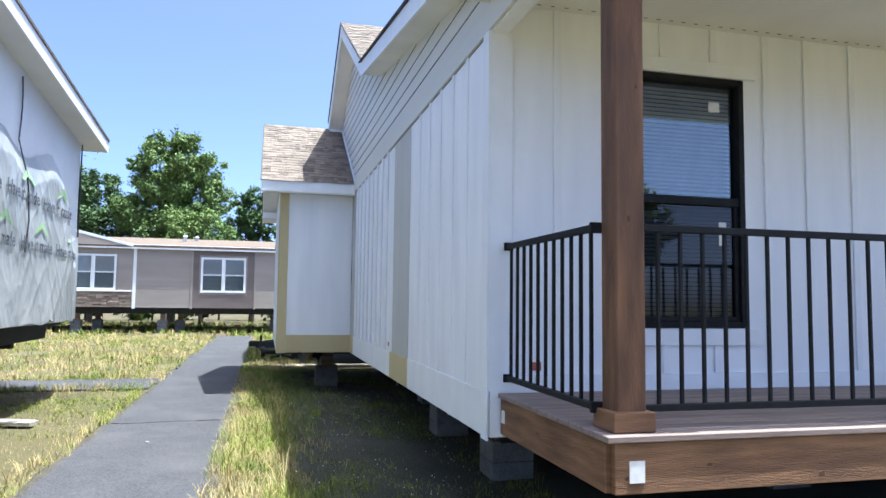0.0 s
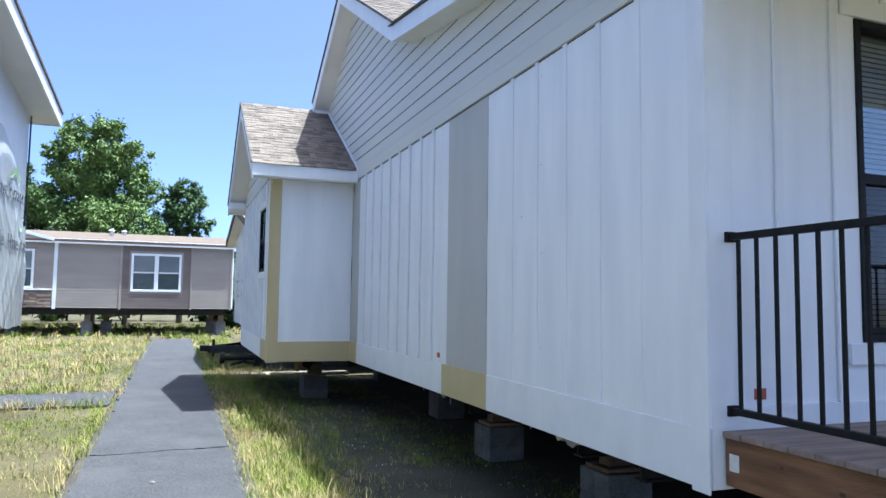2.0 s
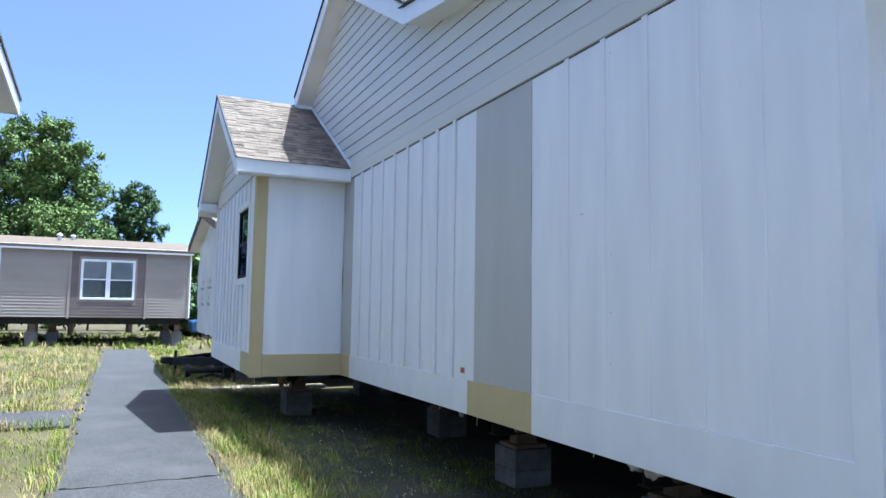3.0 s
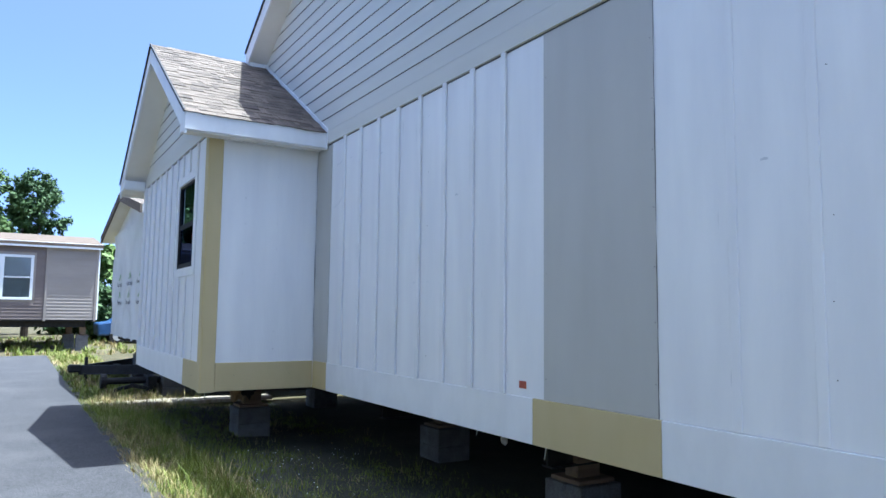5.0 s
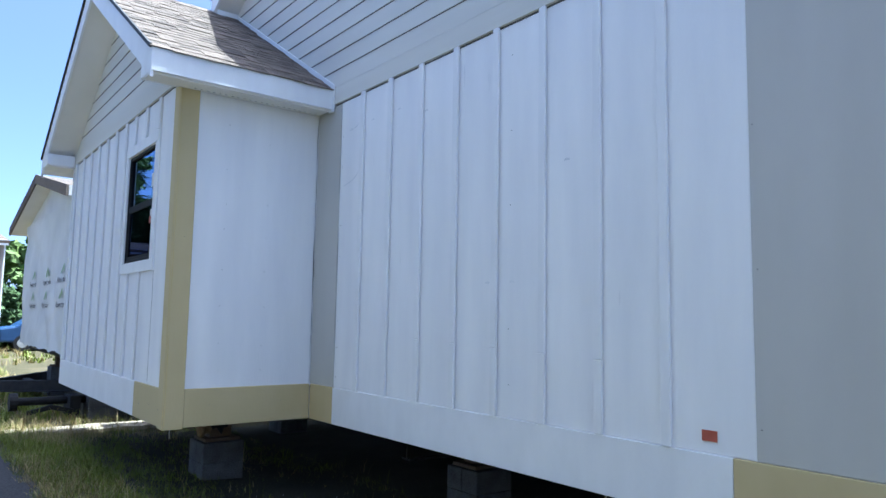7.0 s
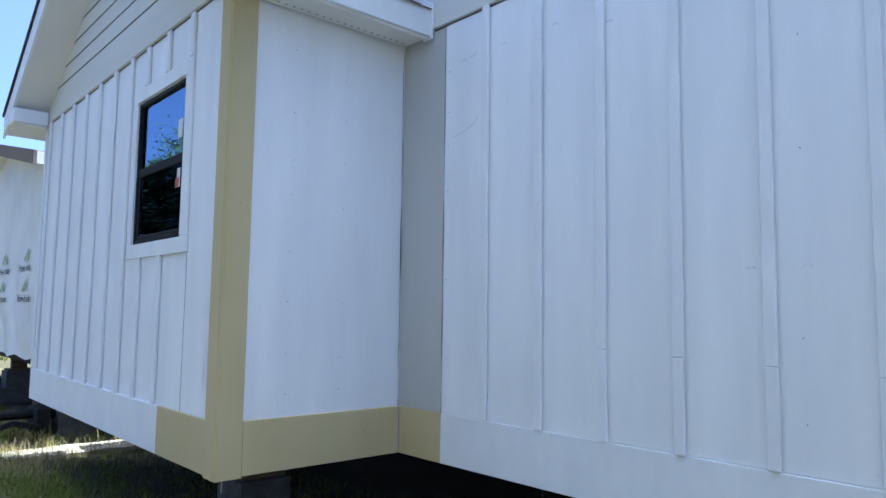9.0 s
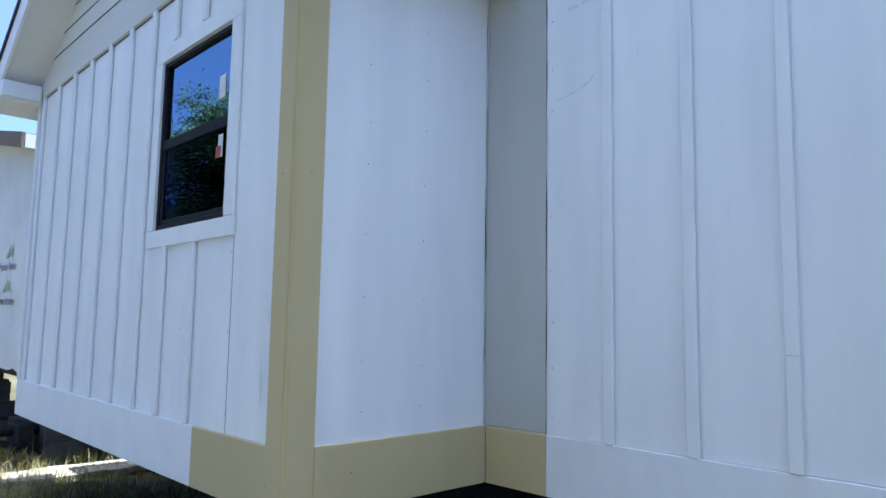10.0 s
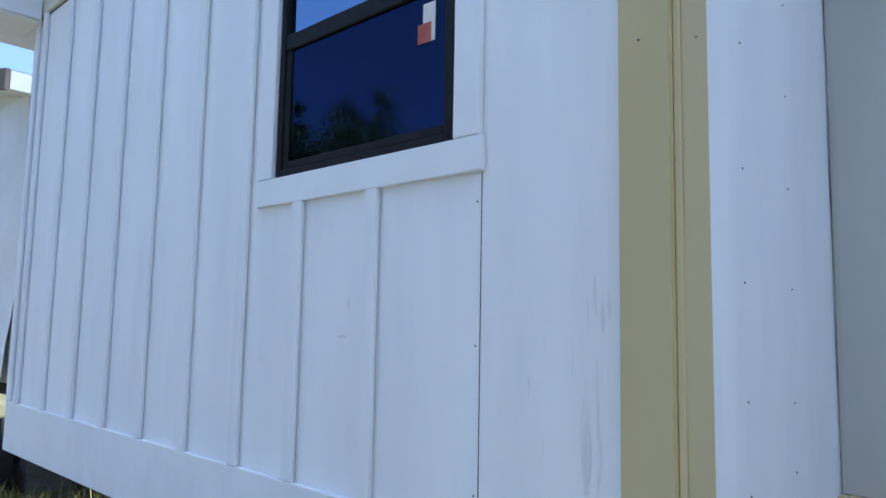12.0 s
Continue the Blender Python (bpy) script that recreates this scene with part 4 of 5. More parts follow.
part("wall", prism([(HX, H0, 0.95), (HX, H1, 0.95), (HX, H1, far_soffit(H1)), (HX, 20.35, 3.72), (HX, H0, far_soffit(H0))], (0.12, 0, 0)), wrap_wall, far_home)
part("wall", box(HX + 0.12, 14.0, H0, H0 + 0.12, 0.95, 3.3), wrap_wall, far_home)
part("wall", box(HX + 0.12, 14.0, H1 - 0.12, H1, 0.95, 3.3), wrap_wall, far_home)
part("floor_deck", box(HX + 0.125, 14.0, H0 + 0.13, H1 - 0.13, 0.82, 0.96), belly, far_home, "black underside")
for ya in (H0 - 0.25, H1 + 0.75):
    za = far_soffit(ya)
    part("roof", prism([(0.36, ya, za), (0.36, 20.35, 3.72), (0.36, 20.35, 3.86), (0.36, ya, za + 0.14)], (13.8, 0, 0)), soffit_paint, far_home, "low roof with cream soffit")
    roof_skin(0.36, 14.1, ya, za + 0.14, 20.35, 3.86, far_home, shingle_field)
    part("rake_board", prism([(0.355, ya, za - 0.01), (0.355, 20.35, 3.71), (0.355, 20.35, 3.87), (0.355, ya, za + 0.15)], (-0.03, 0, 0)), shingle, far_home, "brown shingle edge")
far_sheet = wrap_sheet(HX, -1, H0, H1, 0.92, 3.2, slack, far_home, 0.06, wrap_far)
for y in (18.5, 19.9, 21.3):
    for z in (1.60, 1.98):
        lettering("Have it made", 0.13, (HX, y, z), (0, -1, 0), (0, 0, 1), (-1, 0, 0), slack, print_grey, far_sheet)
        chevron(y, z + 0.14, 0.36, 0.15, -1, HX, slack, far_sheet)
for x, y in ((1.2, 18.6), (1.2, 22.0)):
    pier(x, y, 0.82, label="grey concrete block pier under the wrapped house")
# tow hitch
hitch = thing("tow_hitch", (0.2, 21.2, 0.0), "black steel trailer tow hitch standing on its jack", "hitch")
for side in (-1, 1):
    part("hitch_beam", prism([(1.2, 21.25 + side * 1.35, 0.23), (1.2, 21.25 + side * 1.20, 0.23), (-0.15, 21.25 - side * 0.10, 0.16), (-0.15, 21.25 + side * 0.05, 0.16)], (0, 0, 0.17)), steel_black, hitch)
    part("hitch_flange", prism([(1.2, 21.25 + side * 1.39, 0.215), (1.2, 21.25 + side * 1.16, 0.215), (-0.15, 21.25 - side * 0.14, 0.145), (-0.15, 21.25 + side * 0.09, 0.145)], (0, 0, 0.014)), steel_black, hitch)
part("cross_beam", box(0.55, 0.68, 20.6, 21.9, 0.21, 0.31, 0.004), steel_black, hitch)
part("coupler", box(-0.36, -0.1, 21.15, 21.35, 0.19, 0.35, 0.03), steel_black, hitch)
part("jack", rod((-0.02, 21.25, -0.02), (-0.02, 21.25, 0.50), 0.035, 10), steel_black, hitch, "upright jack post")
part("jack_foot", box(-0.12, 0.08, 21.15, 21.35, -0.03, 0.02, 0.004), steel_black, hitch)
# axle parts lying under the near end
axle = thing("spare_axle", (0.5, 18.7, 0.0), "black steel trailer axle lying under the wrapped house", "axle")
part("tube", rod((0.05, 18.66, 0.22), (2.6, 18.66, 0.22), 0.06, 10), steel_black, axle)
part("hanger", box(0.75, 0.9, 18.4, 18.9, -0.05, 0.30, 0.01), steel_black, axle)
part("spring", prism([(0.2, 18.35, 0.05), (0.5, 18.35, 0.12), (0.8, 18.35, 0.05), (0.8, 18.35, 0.11), (0.5, 18.35, 0.19), (0.2, 18.35, 0.11)], (0, 0.07, 0)), steel_black, axle)
part("hub", rod((0.0, 18.66, 0.22), (0.10, 18.66, 0.22), 0.13, 14), steel_black, axle)

# ---- greige mobile home across the end of the path ----
GY, GB, GT = 33.5, 1.12, 3.70
grey_home = thing("mobile_home", (-5.0, GY, 0.0), "long greige mobile home with brown siding panels raised on piers", "house")
GX0, GX1 = -16.0, 1.22
GWINS = ((-2.77, -0.83, 1.80, 3.38), (-8.15, -6.28, 1.86, 3.42), (-12.6, -10.8, 1.86, 3.42))
gw = part("wall", box(GX0, GX1, GY + 0.02, GY + 0.14, GB, GT), vinyl_greige, grey_home, "greige lap-sided front wall")
part("wall", box(GX1 - 0.12, GX1, GY + 0.14, GY + 8.0, GB, GT), vinyl_greige, grey_home)
part("wall", box(GX0, GX1, GY + 7.9, GY + 8.0, GB, GT), vinyl_greige, grey_home)
part("chassis", box(GX0 + 0.1, GX1 - 0.3, GY + 0.25, GY + 7.8, 0.84, GB), steel_black, grey_home, "black chassis")
part("skirt_edge", box(GX0, GX1, GY - 0.005, GY + 0.02, GB - 0.05, GB - 0.001), steel_black, grey_home)
step = 0.118
for x0, x1, m in ((GX0, -5.60, vinyl_greige), (-5.46, -3.20, vinyl_greige), (-3.10, -0.46, vinyl_brown), (-0.38, GX1, vinyl_greige)):
    z = GB
    while z < GT - 0.02:
        spans = [(x0, x1)]
        for a, b, c, d in GWINS:
            if x0 < a < x1 and c - 0.09 < z + step / 2 < d + 0.09:
                spans = [q for p0, p1 in spans for q in ((p0, a - 0.07), (b + 0.07, p1)) if q[1] - q[0] > 0.03] if spans[-1][0] < a else spans
        for p0, p1 in spans:
            if x1 < -5.5 and z < 1.78:
                continue
            bm = bmesh.new()
            v = [bm.verts.new(p) for p in ((p0, GY - 0.008, z), (p1, GY - 0.008, z), (p1, GY + 0.012, z + step), (p0, GY + 0.012, z + step), (p0, GY + 0.019, z), (p1, GY + 0.019, z), (p1, GY + 0.019, z + step), (p0, GY + 0.019, z + step))]
            for f in ((0, 1, 2, 3), (7, 6, 5, 4), (4, 5, 1, 0), (3, 2, 6, 7), (1, 5, 6, 2), (4, 0, 3, 7)):
                bm.faces.new([v[i] for i in f])
            part("lap_board", bm, m, gw)
        z += step
r = random.Random(3)
z = GB
while z < 1.74:
    x = GX0
    h = r.uniform(0.05, 0.1)
    while x < -5.62:
        w = r.uniform(0.18, 0.5)
        part("stone", box(x, min(x + w, -5.61) - 0.01, GY - 0.02 - r.uniform(0, 0.02), GY + 0.019, z, z + h - 0.008, 0.006), stone_veneer, gw)
        x += w
    z += h
part("stone_cap", box(GX0, -5.61, GY - 0.05, GY + 0.018, z, z + 0.05, 0.006), white_trim, gw)
for x, w in ((-5.53, 0.065), (-3.15, 0.045), (-0.42, 0.035), (GX1 - 0.03, 0.04)):
    part("corner_trim", box(x - w, x + w, GY - 0.028, GY + 0.019, GB - 0.06, GT, 0.004), white_trim if w > 0.05 else vinyl_greige, gw, "vertical trim board")
for a, b, c, d in GWINS:
    win = part("window", box(a, a + 0.09, GY - 0.03, GY + 0.018, c, d, 0.004), white_trim, gw, "white double window with pale curtains")
    part("frame", box(b - 0.09, b, GY - 0.03, GY + 0.018, c, d, 0.004), white_trim, win)
    part("frame", box(a + 0.09, b - 0.09, GY - 0.03, GY + 0.018, c, c + 0.09, 0.004), white_trim, win)
    part("frame", box(a + 0.09, b - 0.09, GY - 0.03, GY + 0.018, d - 0.09, d, 0.004), white_trim, win)
    mid = (a + b) / 2
    part("mullion", box(mid - 0.08, mid + 0.08, GY - 0.03, GY + 0.018, c + 0.09, d - 0.09, 0.004), white_trim, win)
    for p0, p1 in ((a + 0.09, mid - 0.08), (mid + 0.08, b - 0.09)):
        part("meeting_rail", box(p0, p1, GY - 0.022, GY + 0.016, (c + d) / 2 - 0.025, (c + d) / 2 + 0.025, 0.003), white_trim, win)
        for q0, q1, curtain in ((c + 0.09, (c + d) / 2 - 0.025, curtain_shade), ((c + d) / 2 + 0.025, d - 0.09, blind_grey)):
            part("curtain", box(p0, p1, GY + 0.006, GY + 0.018, q0, q1), curtain, win)
            pane = part("pane", box(p0, p1, GY - 0.008, GY - 0.004, q0, q1), glass_plain, win)
            pane.visible_shadow = False
part("fascia", box(GX0 - 0.1, GX1 + 0.12, GY - 0.165, GY - 0.145, GT - 0.02, GT + 0.17, 0.004), white_trim, grey_home, "white fascia")
part("soffit", box(GX0, GX1, GY - 0.145, GY + 0.02, GT, GT + 0.02), white_trim, grey_home)
groof = part("roof", prism([(GX0 - 0.1, GY - 0.17, GT + 0.15), (GX0 - 0.1, GY + 4.0, GT + 0.80), (GX0 - 0.1, GY + 8.2, GT + 0.15), (GX0 - 0.1, GY + 8.2, GT + 0.05), (GX0 - 0.1, GY - 0.17, GT + 0.05)], (GX1 - GX0 + 0.25, 0, 0)), roof_tan, grey_home, "low tan shingled roof")
part("porch_gable", prism([(-12.6, GY - 0.18, GT + 0.12), (-5.9, GY - 0.18, GT + 0.12), (-9.25, GY - 0.18, GT + 0.95)], (0, 3.2, 0)), vinyl_greige, grey_home, "small front gable")
for a, b in (((-12.9, GT + 0.06), (-9.25, GT + 0.97)), ((-5.6, GT + 0.06), (-9.25, GT + 0.97))):
    part("gable_rake", prism([(a[0], GY - 0.19, a[1]), (b[0], GY - 0.19, b[1]), (b[0], GY - 0.19, b[1] + 0.12), (a[0], GY - 0.19, a[1] + 0.12)], (0, 3.2, 0)), white_trim, grey_home, "white gable rake")
for x, y, h in ((-3.75, GY + 2.4, 0.42), (-3.3, GY + 3.2, 0.3), (-9.2, GY + 3.6, 0.35)):
    zr = GT + 0.15 + 0.155 * (y - GY)
    part("roof_vent", rod((x, y, zr), (x, y, zr + h * 0.6), 0.09, 10), galvanised, grey_home, "metal roof vent")
    part("vent_cap", rod((x, y, zr + h * 0.6), (x, y, zr + h * 0.8), 0.15, 10, 0.05), galvanised, grey_home)
for x, y in ((-4.35, GY + 0.4), (-3.7, GY + 1.2), (0.85, GY + 0.5), (0.5, GY + 2.0), (-7.9, GY + 0.6), (-7.2, GY + 1.3), (-11.5, GY + 0.6)):
    pier(x, y, 0.85, label="grey concrete block pier under the greige house")
part("downspout", rod((GX1 + 0.03, GY + 0.1, GT), (GX1 + 0.03, GY + 0.1, GB), 0.04, 8), white_trim, grey_home, "white downspout")


# parked car past the end of the greige home
def parked_car(x, y, paint, label):
    ob = thing("parked_car", (x, y, 0), label, "car")
    side = [(-2.1, 0.35), (2.1, 0.35), (2.15, 0.75), (1.5, 0.92), (0.9, 1.42), (-0.9, 1.45), (-1.6, 0.98), (-2.15, 0.9)]
    body = part("body", prism([(x + a, y, b) for a, b in side], (0, 1.75, 0)), paint, ob)
    bmesh_edges = body.modifiers.new("round", "BEVEL")
    bmesh_edges.width, bmesh_edges.segments = 0.08, 2
    part("side_window", prism([(x - 1.35, y - 0.006, 1.0), (x + 1.1, y - 0.006, 1.0), (x + 0.75, y - 0.006, 1.36), (x - 0.85, y - 0.006, 1.38)], (0, -0.006, 0)), glass, ob)
    for wx in (-1.3, 1.35):
        for wy in (0.1, 1.65):
            w = part("wheel", rod((x + wx, y + wy - 0.12, 0.32), (x + wx, y + wy + 0.12, 0.32), 0.32, 16), steel_black, ob)
            part("rim", rod((x + wx, y + wy - 0.125, 0.32), (x + wx, y + wy + 0.125, 0.32), 0.19, 12), galvanised, w)


parked_car(3.95, 39.0, car_blue, "dark blue car parked beyond the greige house")


# ---- trees ----
def tree(name, x, y, height, blobs, leaves, material, seed, label, size=0.24, category="tree"):
    """Tapered trunk and limbs under a crown of many small leaf clumps set in uneven lobes. blobs: (dx, dy, z, radius)."""
    rnd = np.random.default_rng(seed)
    ob = thing(name, (x, y, 0), label, category)
    trunk_top = height * 0.5
    part("trunk", rod((x, y, -0.1), (x + 0.1, y, trunk_top), 0.035 * height * 0.6, 10, 0.012 * height, None), bark, ob)
    bm = bmesh.new()
    for dx, dy, z, radius in blobs:
        rod((x, y, min(z * 0.55, trunk_top * 0.9)), (x + dx, y + dy, z), 0.012 * height, 6, 0.02, bm)
    part("limbs", bm, bark, ob)
    total = sum(b[3] ** 2 for b in blobs)
    centres, normals = [], []
    for dx, dy, z, radius in blobs:
        n = int(leaves * radius ** 2 / total)
        lobes = rnd.normal(size=(22, 3))
        lobes /= np.linalg.norm(lobes, axis=1)[:, None]
        spots = lobes * rnd.uniform(0.35, 1.08, 22)[:, None] * radius
        pick = rnd.integers(0, 22, n)
        local = rnd.normal(size=(n, 3)) * radius * rnd.uniform(0.08, 0.21, 22)[pick][:, None]
        centres.append(np.array((x + dx, y + dy, z)) + (spots[pick] + local) * np.array((1, 1, 0.85)))
        normals.append(local / (np.linalg.norm(local, axis=1)[:, None] + 1e-6))
    c, nrm = np.concatenate(centres), np.concatenate(normals)
    n = len(c)
    nrm = nrm + rnd.normal(scale=0.7, size=(n, 3)) + np.array((0, 0, 0.4))
    nrm /= np.linalg.norm(nrm, axis=1)[:, None]
    a = np.cross(nrm, rnd.normal(size=(n, 3)))
    a /= np.linalg.norm(a, axis=1)[:, None]
    b = np.cross(nrm, a)
    s = size * rnd.uniform(0.5, 1.2, n)[:, None]
    quad = np.stack((c - a * s, c - b * s * 0.55, c + a * s, c + b * s * 0.55), axis=1).reshape(-1, 3)
    data = bpy.data.meshes.new("crown")
    data.vertices.add(4 * n)
    data.vertices.foreach_set("co", quad.ravel())
    data.loops.add(4 * n)
    data.loops.foreach_set("vertex_index", np.arange(4 * n))
    data.polygons.add(n)
    data.polygons.foreach_set("loop_start", np.arange(0, 4 * n, 4))
    data.update(calc_edges=True)
    data.materials.append(material)
    crown = new("crown", data)
    crown.parent = ob
    crown.matrix_parent_inverse = Matrix.Translation((-x, -y, 0))


tree("tree", -5.5, 46, 12.4, ((0.4, 0, 11.2, 0.95), (-1.2, 0, 10.6, 1.1), (-2.25, 0, 9.8, 0.65), (1.6, 0, 9.5, 1.25), (0, 0, 9.2, 1.9), (2.2, 0, 8.2, 1.0), (-1.2, 0, 8.1, 1.5), (1.2, 0, 7.4, 1.7), (0, 0, 6.2, 2.1), (-2.2, 0, 6.6, 1.4)), 75000, leaf, 21, "tall broad-leaved tree with a full green crown", 0.10)
tree("tree", -10.5, 48, 9.6, ((0.2, 0, 8.5, 1.2), (-1.4, 0, 8.6, 1.4), (1.4, 0, 7.6, 1.3), (0, 0, 6.8, 1.9), (-2, 0, 6.4, 2.0), (2.4, 0, 6.3, 1.6), (0.6, 0, 5.0, 2.4), (3.6, 0, 5.2, 1.6), (-3.2, 0, 5.0, 2.0)), 44000, leaf_dark, 22, "dark green tree in a dense row behind the houses", 0.11)
tree("tree", -0.8, 48, 9.2, ((0, 0, 8.3, 0.85), (-0.9, 0, 7.7, 0.8), (0.8, 0, 7.5, 0.9), (0, 0, 6.6, 1.2), (1.1, 0, 6.2, 0.7), (-1.0, 0, 6.2, 1.0), (0.2, 0, 5.2, 1.2), (-0.4, 0, 4.0, 1.3)), 24000, leaf_dark, 23, "rounded dark green tree with a loose outline", 0.10)
tree("bush", -3.6, 44, 7.0, ((0, 0, 6.0, 1.0), (-1.1, 0, 5.4, 1.1), (1.1, 0, 5.3, 1.0), (0, 0, 4.6, 1.6), (1.6, 0, 4.4, 0.9), (-1.7, 0, 4.2, 1.1)), 24000, leaf, 24, "large light green bush behind the greige house", 0.085, "bush")
# Trees at negative y are unseen, added to fill the porch window's reflection.
for i, (x, y, h) in enumerate(((4.2, 46, 6.0), (7.5, 50, 7.5), (12, 55, 9), (18, 58, 10), (-17.6, 50, 16.5), (-21, 48, 16.5), (-27, 46, 17.5), (-33, 42, 11), (-36, 34, 12), (-37, 26, 10), (-36, 17, 12), (-35, 8, 11), (25, 62, 11), (-18, -32, 9), (-10, -36, 11), (-2, -34, 8), (6, -37, 10), (14, -35, 9), (22, -33, 10))):
    rr = random.Random(i + 50)
    blobs = [(rr.uniform(-2.2, 2.2), rr.uniform(-1, 1), h * rr.uniform(0.35, 0.82), h * rr.uniform(0.16, 0.24)) for _ in range(8)] + [(0, 0, h * 0.82, h * 0.17)]
    tall = h > 16
    tree("tree", x, y, h, blobs, 45000 if tall else 4200, leaf_dark if i % 2 else leaf, 60 + i, "green tree in the row round the lot", 0.11 if tall else 0.32)


for i in range(16):
    x = -34 + 4.4 * i
    rr = random.Random(i + 90)
    blobs = [(rr.uniform(-2.2, 2.2), rr.uniform(-0.8, 0.8), rr.uniform(0.7, 2.6), rr.uniform(0.9, 1.5)) for _ in range(6)]
    tree("bush", x, 53 + rr.uniform(-1.5, 2), 3.6, blobs, 2600, leaf_dark if i % 3 else leaf, 120 + i, "green undergrowth bush in the row behind the lot", 0.26, "bush")


for i, (x, y) in enumerate(((2.4, 42.5), (4.4, 43), (6.6, 44.5), (8.8, 46), (12.5, 47))):
    rr = random.Random(i + 200)
    blobs = [(rr.uniform(-1.5, 1.5), rr.uniform(-0.6, 0.6), rr.uniform(0.5, 3.2), rr.uniform(0.8, 1.3)) for _ in range(8)]
    tree("bush", x, y, 4.5, blobs, 14000, leaf if i % 2 else leaf_dark, 220 + i, "leafy green bush beyond the greige house", 0.17, "bush")


# ---- grass ----
def grass(name, count, x0, x1, y0, y1, low, high, width, straw, seed, label, keep=None):
    """Bent tapering blades in tufts, joined as one; straw: share of dry blades, in a mesh of their own."""
    rnd = np.random.default_rng(seed)
    for suffix_dry in (False, True):
        n = int(count * (straw if suffix_dry else 1 - straw))
        tufts = max(8, n // 14)
        tx, ty = rnd.uniform(x0, x1, tufts), rnd.uniform(y0, y1, tufts)
        pick = rnd.integers(0, tufts, n)
        px, py = tx[pick] + rnd.normal(scale=0.05, size=n), ty[pick] + rnd.normal(scale=0.05, size=n)
        tall = rnd.uniform(0.5, 1.3, tufts)[pick]
        ok = (px > x0) & (px < x1)
        dry = np.array([noise.noise(Vector((a * 0.8, b * 0.55, 14.0))) + 0.5 * noise.noise(Vector((a * 2.6, b * 2.2, 15.0))) for a, b in zip(px, py)])
        ok &= (dry * (1 if suffix_dry else -1) + rnd.normal(scale=0.16, size=n) > -0.12)
        if keep is not None:
            ok &= keep(px, py, rnd.uniform(0, 1, n))
        px, py, tall = px[ok], py[ok], tall[ok]
        n = len(px)
        if n == 0:
            continue
        pz = np.array([ground_height(a, b) for a, b in zip(px, py)]) - 0.025
        h = rnd.uniform(low, high, n) * tall
        turn = rnd.uniform(0, 2 * np.pi, n)
        lean = rnd.uniform(0.2, 1.1, n) * h
        ux, uy = np.cos(turn), np.sin(turn)
        w = width * rnd.uniform(0.6, 1.3, n)
        base = np.stack((px, py, pz), axis=1)
        side = np.stack((-uy, ux, np.zeros(n)), axis=1) * w[:, None] / 2
        fwd = np.stack((ux, uy, np.zeros(n)), axis=1)
        up = np.array((0.0, 0.0, 1.0))
        mid = base + fwd * (lean * 0.3)[:, None] + up * (h * 0.6)[:, None]
        tip = base + fwd * lean[:, None] + up * h[:, None]
        co = np.stack((base - side, base + side, mid + side * 0.8, mid - side * 0.8, tip), axis=1).reshape(-1, 3)
        idx = np.arange(n)[:, None] * 5
        loops = np.concatenate((idx + np.array((0, 1, 2, 3)), idx + np.array((3, 2, 4))), axis=1).ravel()
        starts = (np.arange(n)[:, None] * 7 + np.array((0, 4))).ravel()
        data = bpy.data.meshes.new(name)
        data.vertices.add(5 * n)
        data.vertices.foreach_set("co", co.ravel())
        data.loops.add(7 * n)
        data.loops.foreach_set("vertex_index", loops)
        data.polygons.add(2 * n)
        data.polygons.foreach_set("loop_start", starts)
        data.update(calc_edges=True)
        data.materials.append(blade_straw if suffix_dry else blade_green)
        tagged(new(name, data), ("dry straw-coloured " if suffix_dry else "fresh green ") + label, "grass", kind="stuff")


def patchy(px, py, u):
    return np.array([noise.noise(Vector((a * 0.9, b * 0.9, 2.0))) for a, b in zip(px, py)]) * 0.9 + 0.5 > u


grass("grass", 84000, -0.41, 0.38, 3.0, 18.0, 0.025, 0.095, 0.005, 0.28, 31, "grass along the edge of the path")
grass("grass", 3600, -0.38, 0.30, 3.0, 16.0, 0.10, 0.20, 0.005, 0.4, 39, "taller grass stems along the edge of the path")
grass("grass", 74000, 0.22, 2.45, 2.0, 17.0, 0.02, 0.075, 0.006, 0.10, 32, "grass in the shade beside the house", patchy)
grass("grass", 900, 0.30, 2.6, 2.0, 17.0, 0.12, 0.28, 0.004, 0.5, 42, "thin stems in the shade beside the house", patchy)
grass("grass", 12000, -0.40, 0.9, 18.0, 31.0, 0.06, 0.18, 0.014, 0.3, 33, "grass along the edge of the path")
grass("grass", 56000, -4.2, -1.76, 4.5, 13.1, 0.015, 0.06, 0.006, 0.28, 34, "grass between the path and the wrapped house", patchy)
grass("grass", 88000, -9.0, -1.86, 14.8, 31.0, 0.03, 0.13, 0.011, 0.5, 35, "grass in the open lot", patchy)
grass("grass", 24000, -14.0, 9.0, 30.7, 46.0, 0.08, 0.26, 0.03, 0.25, 36, "grass round the greige house")
grass("grass", 7000, -1.98, -1.70, 4.5, 30.0, 0.03, 0.15, 0.007, 0.4, 37, "grass along the edge of the path")
grass("grass", 4500, -7.0, -1.9, 13.0, 13.35, 0.05, 0.18, 0.008, 0.4, 38, "grass along the side path")
grass("grass", 3500, -7.0, -1.9, 14.6, 14.9, 0.05, 0.16, 0.008, 0.4, 40, "grass along the side path")

grass("grass", 9000, -9.0, -1.9, 16.0, 31.0, 0.14, 0.30, 0.009, 0.8, 43, "tall seeding grass in the open lot", patchy)
grass("grass", 15000, 0.16, 0.85, 3.5, 16.5, 0.03, 0.10, 0.005, 0.12, 48, "longer grass at the rim of the shade")
